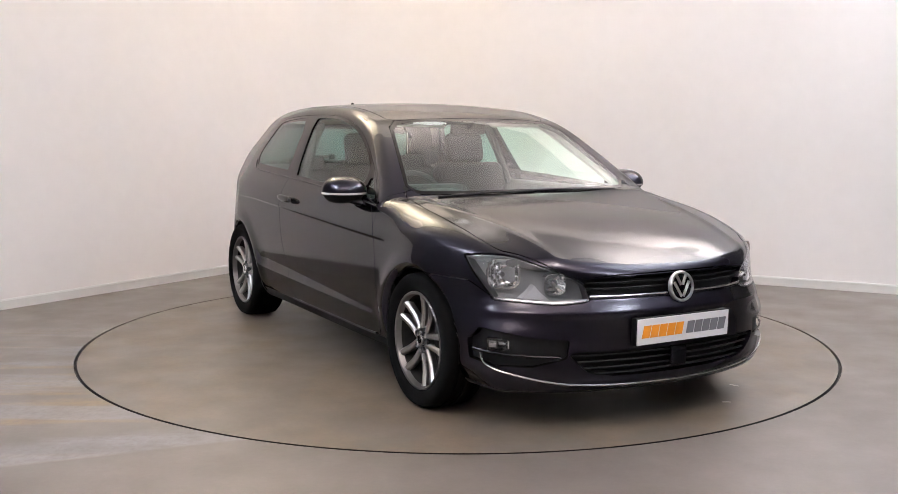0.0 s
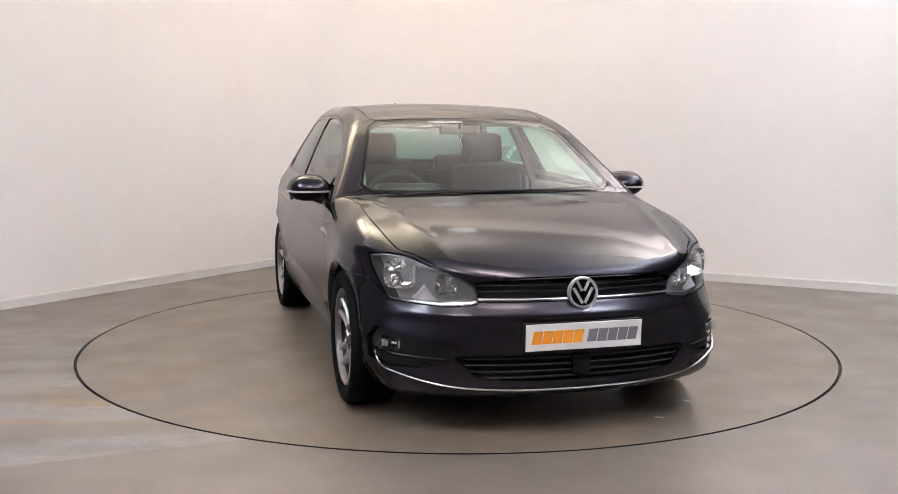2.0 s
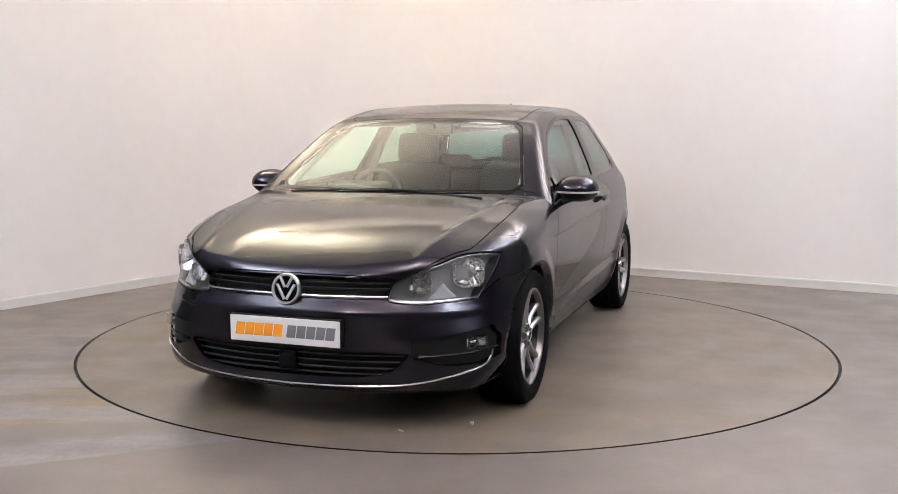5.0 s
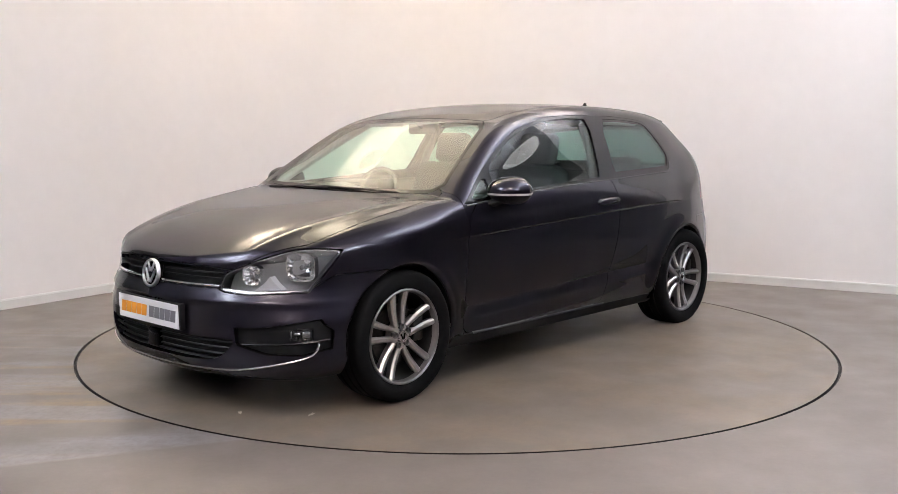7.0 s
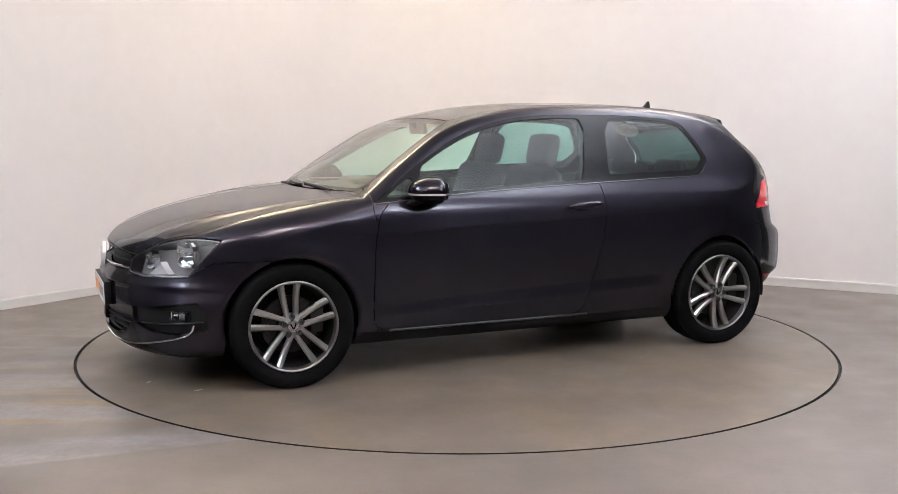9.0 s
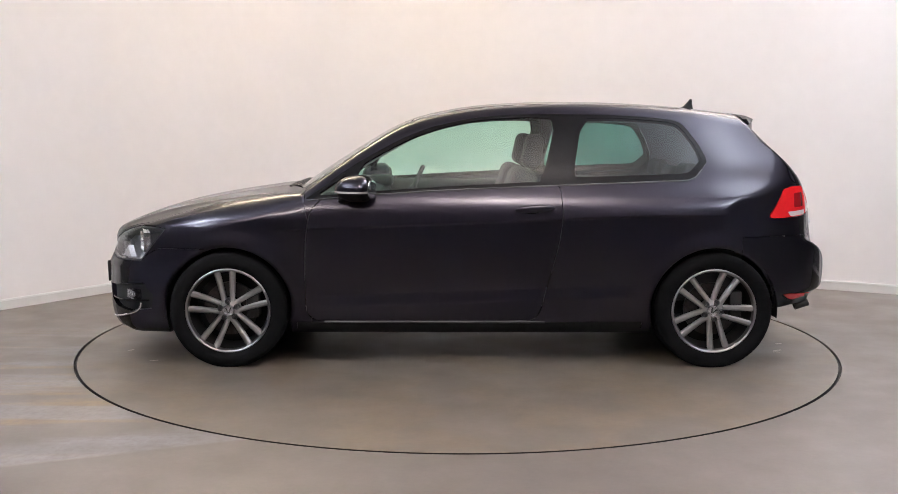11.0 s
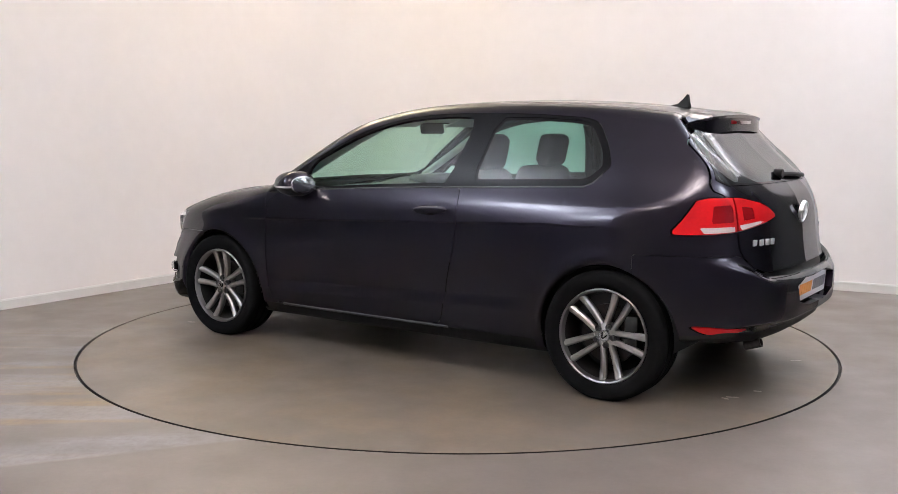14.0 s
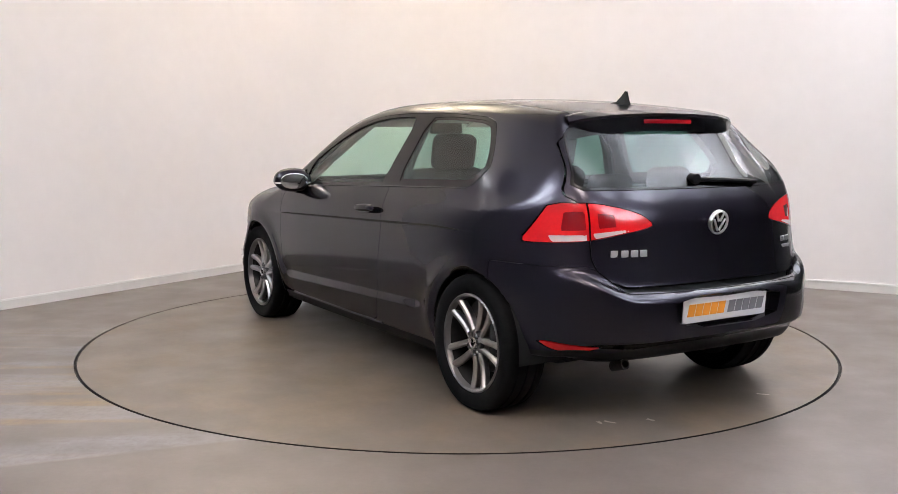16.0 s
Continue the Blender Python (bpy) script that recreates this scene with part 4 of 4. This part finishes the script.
chevron_badge("badge", tailgate, pose(-1.990, 0, 0.887, 0, 9, 180), 0.056)
for k in range(4):
    y = 0.545 - 0.042 * k
    part("model_bar", boxed(0.008, 0.034, 0.029, pose(hit_rear(y, 0.772) - 0.001, y, 0.772, 0, 0, -10), 0.002, 1), BRIGHT, tailgate)
for k in range(3):
    y = -0.470 - 0.030 * k
    part("model_bar", boxed(0.005, 0.023, 0.026, pose(hit_rear(y, 0.785) - 0.001, y, 0.785, 0, 0, 12), 0.002, 1), CHROME, tailgate)
part("model_bar", boxed(0.005, 0.085, 0.016, pose(hit_rear(-0.5, 0.750) - 0.001, -0.5, 0.750, 0, 0, 12), 0.002, 1), SATIN, tailgate)

# spoiler over the rear window
bm, bl = bmesh.new(), bmesh.new()
rows, low = [], []
for k in range(25):
    y = -0.518 + 1.036 * k / 24
    q = abs(y) / 0.518
    zr = -0.085 * y * y - 0.018 * q ** 6
    tip = -1.668 + 0.09 * q ** 4
    end = 1 - step(0.9, 1.0, q) * 0.5
    front_top = (-1.540, y, float(ROOF(-1.540)) + zr + 0.003)
    mid_top = ((-1.55 + tip) / 2, y, float(ROOF((-1.55 + tip) / 2)) + zr + 0.006)
    tip_top = (tip, y, 1.366 + zr + 0.002)
    tip_low = (tip + 0.006, y, 1.366 + zr - 0.012 * end)
    under = (-1.660 + 0.075 * q ** 4, y, 1.286 + zr)
    rows.append([bm.verts.new(p) for p in (front_top, mid_top, tip_top, tip_low)])
    low.append([bl.verts.new(p) for p in (tip_low, (tip + 0.004, y, 1.326 + zr), under, (under[0] + 0.06, y, under[2] + 0.03))])
for grp, b in ((rows, bm), (low, bl)):
    for r0, r1 in zip(grp, grp[1:]):
        for j in range(3):
            b.faces.new((r0[j], r0[j + 1], r1[j + 1], r1[j]))
    b.faces.new(grp[0])
    b.faces.new(grp[-1])
spoiler = part("spoiler", bm, PAINT, tailgate, "dark metallic roof spoiler")
part("spoiler_underside", bl, GLOSSBLACK, spoiler, "gloss black lower face of the spoiler")
part("brake_light", boxed(0.010, 0.30, 0.020, pose(-1.662, 0, 1.330, 0, 4, 0), 0.004), DARKRED, spoiler, "red high-level brake light")

# wiper, exhaust, aerial
wp = [on_skin((-3.0, y, z), (1, 0, 0)) - Vector((0.022, 0, 0)) for y, z in ((0.04, 1.074), (-0.05, 1.070), (-0.14, 1.066), (-0.24, 1.060), (-0.35, 1.054))]
wiper = part("rear_wiper", tube(wp, 0.011, 8), BLACK, tailgate, "black rear wiper arm with blade")
part("wiper_pivot", tube([wp[0] + Vector((0.03, 0, 0)), wp[0] - Vector((0.012, 0, 0))], 0.024, 14), BLACK, wiper)
part("wiper_blade", tube([p + Vector((0.012, 0, -0.012)) for p in wp[1:]], 0.006, 6), RUBBER, wiper)
bm = lathe([(0.018, 0.04), (0.020, -0.04), (0.023, -0.04), (0.023, 0.04)], 24, True)
bm.transform(pose(-1.925, 0.50, 0.288, 0, 0, 90) @ pose(0, 0, 0, 18))
part("exhaust_pipe", bm, STEEL, car, "short steel exhaust tail pipe")
bm = bmesh.new()
prof = [(-1.285, 0.0), (-1.325, 0.012), (-1.352, 0.042), (-1.368, 0.066), (-1.378, 0.066), (-1.380, 0.030), (-1.385, 0.0)]
for s in (1, -1):
    bm.faces.new([bm.verts.new((x, s * (0.018 * (1 - z / 0.075) + 0.003), float(ROOF(x)) + z)) for x, z in prof])
bm.verts.ensure_lookup_table()
n = len(prof)
for k in range(n):
    bm.faces.new((bm.verts[k], bm.verts[(k + 1) % n], bm.verts[n + (k + 1) % n], bm.verts[n + k]))
part("aerial", bm, BLACK, car, "black shark-fin roof aerial")

# ---------------------------------------------------------------- the car: mirrors, handles, wheel wells


def shell(rx, ry, rz, lo, hi, back=0.4, e=0.8, nu=40, nv=20):
    """A rounded shell, flattened towards -x, between the heights lo and hi (of -1..1)."""
    bm = bmesh.new()
    rows = []
    a0, a1 = math.asin(lo), math.asin(hi)
    for j in range(nv + 1):
        a = a0 + (a1 - a0) * j / nv
        row = []
        for i in range(nu):
            b = 2 * math.pi * i / nu
            cx, cy = math.cos(b), math.sin(b)
            cx, cy = math.copysign(abs(cx) ** e, cx), math.copysign(abs(cy) ** e, cy)
            k = math.cos(a) ** e
            x = rx * cx * k
            row.append(bm.verts.new((x if x > 0 else x * back, ry * cy * k, rz * math.sin(a))))
        rows.append(row)
    for r0, r1 in zip(rows, rows[1:]):
        for i in range(nu):
            bm.faces.new((r0[i], r0[(i + 1) % nu], r1[(i + 1) % nu], r1[i]))
    bm.faces.new(rows[0][::-1])
    bm.faces.new(rows[-1])
    bmesh.ops.remove_doubles(bm, verts=bm.verts, dist=0.0002)
    return bm


for sgn in (1, -1):
    mm = pose(0.585, sgn * 0.928, 0.972, 0, 0, sgn * -12) @ Matrix.Diagonal((1.08, 1.05, 1.08, 1))
    b = shell(0.13, 0.108, 0.072, -0.06, 0.9995, 0.42)
    b.transform(mm)
    mirror = part("wing_mirror", b, PAINT, car, "dark metallic wing mirror with a pale indicator strip")
    b = shell(0.131, 0.109, 0.072, -0.19, -0.06, 0.42, nv=4)
    b.transform(mm)
    part("indicator", b, WHITELENS, mirror, "pale indicator strip")
    b = shell(0.126, 0.104, 0.060, -0.999, -0.20, 0.42)
    b.transform(mm)
    part("mirror_base", b, BLACK, mirror, "black lower mirror housing")
    b = tube([(0.70, sgn * 0.835, 0.905), (0.675, sgn * 0.865, 0.915), (0.645, sgn * 0.90, 0.930), (0.60, sgn * 0.925, 0.945)], 0.034, 12, 0.6)
    part("mirror_stalk", b, BLACK, mirror, "black mirror foot on the door")
    b = shell(0.004, 0.080, 0.044, -0.999, 0.999, 1.0)
    b.transform(mm @ pose(-0.0525, 0, 0.002))
    part("mirror_glass", b, material("mirror_silver", (0.85, 0.87, 0.88), 0.02, 1.0), mirror)

    hy = float(side_y(np.array([-0.34]), np.array([0.864]))[0])
    b = shell(0.108, 0.016, 0.021, -0.999, 0.999, 1.0, 0.75)
    b.transform(pose(-0.335, sgn * (hy + 0.028), 0.872, 0, 3, 0))
    handle = part("door_handle", b, PAINT, [o for o in car.children if o.name.startswith("door")][0 if sgn > 0 else 1], "dark door handle with a recessed grip")
    # no hollow here: a flat black lump paints the shade behind the handle
    b = shell(0.062, 0.012, 0.028, -0.999, 0.999, 1.0, 0.8)
    b.transform(pose(-0.315, sgn * (hy - 0.006), 0.858))
    part("grip_shade", b, GLOSSBLACK, handle)
    for ax in (AXLE_F, AXLE_R):
        bm = bmesh.new()
        rows = []
        for y in (0.40, 0.62, 0.845):
            rows.append([bm.verts.new((ax + (ARCH + 0.012) * math.cos(a), sgn * y, AXLE_Z + (ARCH + 0.012) * math.sin(a))) for a in np.linspace(-0.12, math.pi + 0.12, 40)])
        for r0, r1 in zip(rows, rows[1:]):
            for a, b2, c, d in zip(r0, r0[1:], r1[1:], r1):
                bm.faces.new((a, b2, c, d))
        bm.faces.new(rows[0])
        part("wheel_liner", bm, BLACK, car, "black inner wheel arch liner")

# ---------------------------------------------------------------- the car: wheels


# near-black metal for the rim's barrel and the caliper
BARREL = material("dark_wheel_metal", (0.014, 0.013, 0.012), 0.5, 0.5, grain=0.2, grain_scale=40)


def make_wheel(m, spin):
    """A tyre on a five-double-spoke alloy wheel; local y points outwards."""
    bm = lathe([(0.224, 0.086), (0.236, 0.099), (0.258, 0.109), (0.288, 0.1125), (0.304, 0.107), (0.3135, 0.094), (0.317, 0.080), (0.3185, 0.058),
                (0.312, 0.055), (0.312, 0.046), (0.3185, 0.043), (0.3185, 0.006), (0.312, 0.004), (0.312, -0.004), (0.3185, -0.006),
                (0.3185, -0.043), (0.312, -0.046), (0.312, -0.055), (0.3185, -0.058), (0.3135, -0.094), (0.300, -0.108), (0.26, -0.108), (0.224, -0.09)], 96, True)
    for v in bm.verts:
        if v.co.z < -0.309:
            v.co.z = -0.309 - (v.co.z + 0.309) * -0.25
    bm.transform(m)
    tyre = part("wheel", bm, RUBBER, car, "black tyre on a grey five-double-spoke alloy wheel")
    bm = lathe([(0.232, 0.090), (0.2305, 0.099), (0.226, 0.102), (0.219, 0.098), (0.216, 0.088), (0.212, 0.072)], 96)
    bm.transform(m)
    part("rim", bm, RIMALLOY, tyre, "grey outer rim")
    bm = lathe([(0.2125, 0.072), (0.207, 0.045), (0.200, 0.0), (0.196, -0.07), (0.216, -0.095), (0.229, -0.095)], 64)
    bm.transform(m)
    part("barrel", bm, BARREL, tyre, "dark inner barrel of the rim")
    q = m @ pose(0, 0, 0, 0, spin, 0)
    for k in range(5):
        for s in (1, -1):
            bm = bmesh.new()
            rows = []
            for j in range(8):
                u = j / 7
                r = 0.050 + 0.170 * u
                off = s * (0.0215 + 0.0225 * u)
                w = 0.0135 + 0.0045 * u
                y0 = 0.074 + 0.016 * u - 0.010 * math.sin(math.pi * u)
                sec = [(-w * 0.45, y0), (w * 0.45, y0), (w, y0 - 0.010), (w * 0.8, y0 - 0.038), (-w * 0.8, y0 - 0.038), (-w, y0 - 0.010)]
                rows.append([bm.verts.new((off + a, y, r)) for a, y in sec])
            for r0, r1 in zip(rows, rows[1:]):
                for i in range(6):
                    bm.faces.new((r0[i], r0[(i + 1) % 6], r1[(i + 1) % 6], r1[i]))
            bm.faces.new(rows[0])
            bm.faces.new(rows[-1])
            bm.transform(q @ pose(0, 0, 0, 0, 72 * k, 0))
            part("spoke", bm, ALLOY, tyre)
        a = math.radians(72 * k)
        bm = lathe([(0.0, 0.074), (0.007, 0.074), (0.008, 0.066), (0.013, 0.079), (0.015, 0.079), (0.016, 0.06)], 14)
        bm.transform(q @ pose(0, 0, 0, 0, 72 * k, 0) @ pose(0, 0, 0.047))
        part("wheel_bolt", bm, DARKALLOY, tyre)
    bm = lathe([(0.0, 0.066), (0.048, 0.068), (0.060, 0.060), (0.064, 0.040), (0.06, 0.02), (0.0, 0.02)], 40)
    bm.transform(m)
    part("hub", bm, ALLOY, tyre)
    bm = lathe([(0.0, 0.083), (0.022, 0.083), (0.0235, 0.086), (0.0285, 0.086), (0.031, 0.080), (0.031, 0.06)], 32)
    bm.transform(m)
    part("centre_cap", bm, SATIN, tyre, "round silver centre cap")
    for s in (1, -1):
        bm = boxed(0.005, 0.003, 0.030, q @ pose(s * 0.008, 0.0855, 0, 0, s * 22, 0), 0.0006, 1)
        part("cap_mark", bm, GLOSSBLACK, tyre)
    bm = lathe([(0.07, 0.018), (0.146, 0.018), (0.146, -0.004), (0.07, -0.004)], 48, True)
    bm.transform(m)
    part("brake_disc", bm, STEEL, tyre)
    bm = boxed(0.07, 0.075, 0.15, m @ pose(-0.128, 0.022, 0.03), 0.012)
    part("brake_caliper", bm, BARREL, tyre)
    bm = lathe([(0.0, -0.05), (0.196, -0.05), (0.196, -0.06), (0, -0.06)], 40)
    bm.transform(m)
    part("wheel_back", bm, BLACK, tyre)


make_wheel(pose(AXLE_F, 0.770, AXLE_Z), 5)
make_wheel(pose(AXLE_R, 0.770, AXLE_Z), -26)
make_wheel(pose(AXLE_F, -0.770, AXLE_Z, 0, 0, 180), -16)
make_wheel(pose(AXLE_R, -0.770, AXLE_Z, 0, 0, 180), -10)

# ---------------------------------------------------------------- the car: cabin
part("cabin_floor", boxed(2.45, 1.46, 0.05, pose(-0.13, 0, 0.25), 0.01), CLOTH, car, "dark cabin floor")
roof.whole().pushed(-0.025).add("headliner", LINING, car, "pale cloth headliner", fold=0)
bm = bmesh.new()
rows = []
for k in range(25):
    y = -0.72 + 1.44 * k / 24
    d = 0.12 * y * y
    cl = 0.018 * math.exp(-((y + 0.37) / 0.16) ** 4) * 1.6
    rows.append([bm.verts.new((x, y, z)) for x, z in ((0.97 - d, 0.915), (0.80 - d, 0.935 + cl), (0.60 - d * 0.5, 0.945 + cl), (0.53, 0.925 + cl), (0.50, 0.85), (0.54, 0.70), (0.62, 0.50))])
for r0, r1 in zip(rows, rows[1:]):
    for j in range(6):
        bm.faces.new((r0[j], r0[j + 1], r1[j + 1], r1[j]))
part("dashboard", bm, DASH, car, "dark grey dashboard")
steering = lathe([(0.183 + 0.015 * math.cos(a), 0.015 * math.sin(a)) for a in np.linspace(0, 2 * math.pi, 12, endpoint=False)], 40, True)
SW = pose(0.36, -0.37, 0.875, 0, 0, 90) @ pose(0, 0, 0, -24)
steering.transform(SW)
wheel_ob = part("steering_wheel", steering, DASH, car, "black three-spoke steering wheel")
part("steering_hub", boxed(0.15, 0.05, 0.11, SW, 0.02), DASH, wheel_ob)
for dx, dz, sx, sz in ((0.11, 0.01, 0.14, 0.035), (-0.11, 0.01, 0.14, 0.035), (0, -0.10, 0.05, 0.14)):
    part("steering_spoke", boxed(sx, 0.02, sz, SW @ pose(dx, 0, dz), 0.006), DASH, wheel_ob)
part("binnacle", boxed(0.16, 0.36, 0.07, pose(0.56, -0.37, 0.955), 0.03, 3), DASH, car)


def seat(x, y, top):
    s = part("seat", boxed(0.50, 0.50, 0.17, pose(x + 0.06, y, 0.46, 0, -8, 0), 0.06, 4), CLOTH, car, "dark cloth seat with headrest")
    part("backrest", boxed(0.15, 0.50, 0.64, pose(x - 0.25, y, 0.76, 0, -17, 0), 0.06, 4), CLOTH, s)
    part("headrest", boxed(0.10, 0.27, 0.20, pose(x - 0.385, y, top, 0, -12, 0), 0.045, 4), CLOTH, s)
    for dy in (-0.06, 0.06):
        part("headrest_post", tube([(x - 0.34, y + dy, 1.0), (x - 0.38, y + dy, top - 0.08)], 0.007), CHROME, s)


seat(0.02, 0.36, 1.165)
seat(0.02, -0.36, 1.165)
rs = part("rear_seat", boxed(0.50, 1.22, 0.20, pose(-0.86, 0, 0.46, 0, -6, 0), 0.06, 4), CLOTH, car, "dark cloth rear bench with three headrests")
part("backrest", boxed(0.16, 1.22, 0.56, pose(-1.16, 0, 0.73, 0, -20, 0), 0.06, 4), CLOTH, rs)
for y in (-0.40, 0.0, 0.40):
    part("headrest", boxed(0.09, 0.26, 0.13, pose(-1.265, y, 1.035 - (0.03 if y == 0 else 0), 0, -12, 0), 0.04, 4), CLOTH, rs)
part("parcel_shelf", boxed(0.50, 1.16, 0.03, pose(-1.56, 0, 0.965), 0.01), CLOTH, car, "dark parcel shelf")
for sgn in (1, -1):
    part("door_card", boxed(1.30, 0.06, 0.62, pose(0.16, sgn * 0.775, 0.64), 0.03, 3), DASH, car, "dark inner door panel")
    part("side_card", boxed(0.95, 0.06, 0.62, pose(-1.02, sgn * 0.74, 0.66), 0.03, 3), DASH, car, "dark inner side panel")
part("cabin_mirror", boxed(0.03, 0.23, 0.065, pose(0.30, 0, 1.292, 0, 8, 0), 0.012, 3), BLACK, car, "black cabin mirror")
part("mirror_mount", tube([(0.36, 0, 1.335), (0.31, 0, 1.30)], 0.014), BLACK, car)
for y in (-0.36, 0.36):
    part("sun_visor", boxed(0.16, 0.40, 0.012, pose(0.24, y, 1.335, 0, 22, 0), 0.004), LINING, car, "pale sun visor, folded up")
for sgn in (1, -1):
    part("belt_post", tube([(-0.42, sgn * 0.755, 0.92), (-0.46, sgn * 0.68, 1.15), (-0.48, sgn * 0.60, 1.32)], 0.028, 8), DASH, car, "grey inner door pillar")
    part("pillar_lining", tube([(0.86, sgn * 0.685, 0.965), (0.62, sgn * 0.650, 1.10), (0.40, sgn * 0.605, 1.225), (0.18, sgn * 0.57, 1.335)], 0.026, 8), LINING, car, "pale inner windscreen pillar")
part("wiper_arm", tube([(1.02, 0.52, 0.968), (1.00, 0.2, 0.972), (0.985, -0.10, 0.974)], 0.008, 6, 0.7), BLACK, car, "black windscreen wiper")
part("wiper_arm", tube([(1.0, -0.58, 0.955), (1.02, -0.30, 0.970), (1.025, -0.02, 0.970)], 0.008, 6, 0.7), BLACK, car, "black windscreen wiper")

# bright line below the side windows
belt = [(0.88, 0.911), (0.60, 0.938), (0.30, 0.957), (0.0, 0.973), (-0.30, 0.986), (-0.60, 0.997), (-0.93, 1.010), (-1.17, 1.018), (-1.215, 1.036), (-1.262, 1.086)]
for sgn in (1, -1):
    pts = []
    for (x0, z0), (x1, z1) in zip(belt, belt[1:]):
        for k in range(6):
            x, z = x0 + (x1 - x0) * k / 6, z0 + (z1 - z0) * k / 6
            pts.append((x, sgn * (float(side_y(np.array([x]), np.array([z]))[0]) + 0.001), z))
    part("belt_moulding", tube(pts, 0.0045, 6), material("belt_trim", (0.10, 0.10, 0.105), 0.25, 0.6), car, "slim dark moulding below the side windows")
    pts = [(x, sgn * (float(side_y(np.array([x]), np.array([0.247]))[0]) - 0.002), 0.247) for x in np.linspace(0.80, -0.40, 14)]
    part("sill_moulding", tube(pts, 0.008, 8), material("sill_trim", (0.022, 0.022, 0.024), 0.5), car, "slim dark grey moulding under the door")

# pale scuffs on the turntable's paint
for sx, sy, turn, ln in ((1.70, 0.65, 20, 0.06), (1.91, 0.39, 60, 0.05), (-1.88, 0.39, 25, 0.07), (-1.95, 0.21, 10, 0.05), (-1.92, -0.56, 35, 0.08), (-1.86, 0.43, -15, 0.05)):
    bm = bmesh.new()
    rim = [bm.verts.new((0.5 * ln * math.cos(a) * (0.8 + 0.3 * math.sin(3 * a + sx)), 0.016 * math.sin(a) * (0.8 + 0.3 * math.cos(2 * a)), 0.0)) for a in np.linspace(0, 2 * math.pi, 15)[:-1]]
    top = [bm.verts.new((v.co.x * 0.9, v.co.y * 0.9, 0.0012)) for v in rim]
    bm.faces.new(top)
    for k in range(14):
        bm.faces.new((rim[k], rim[(k + 1) % 14], top[(k + 1) % 14], top[k]))
    bm.transform(pose(sx, sy, 0.0005, 0, 0, turn))
    part("paint_scuff", bm, material("pale_scuff", (0.42, 0.38, 0.34), 0.5, grain=0.3, grain_scale=80), turntable, "pale paint scuff")


# ---------------------------------------------------------------- motion
TURN = [(0.0, -60.2), (0.5, -61.12), (1.0, -63.72), (1.5, -67.72), (2.0, -73.55)]
TURN += [(2.5 + 0.5 * k, -79.42 - 11.715 * 0.5 * k) for k in range(28)]
AXIS = Matrix.Translation((-0.066, -0.063, 0.0))


def motions():
    walk(turntable, [(t, pose(0, 0, 0, 0, 0, a)) for t, a in TURN])
    walk(car, [(t, pose(0, 0, 0, 0, 0, a) @ AXIS) for t, a in TURN])


motions()
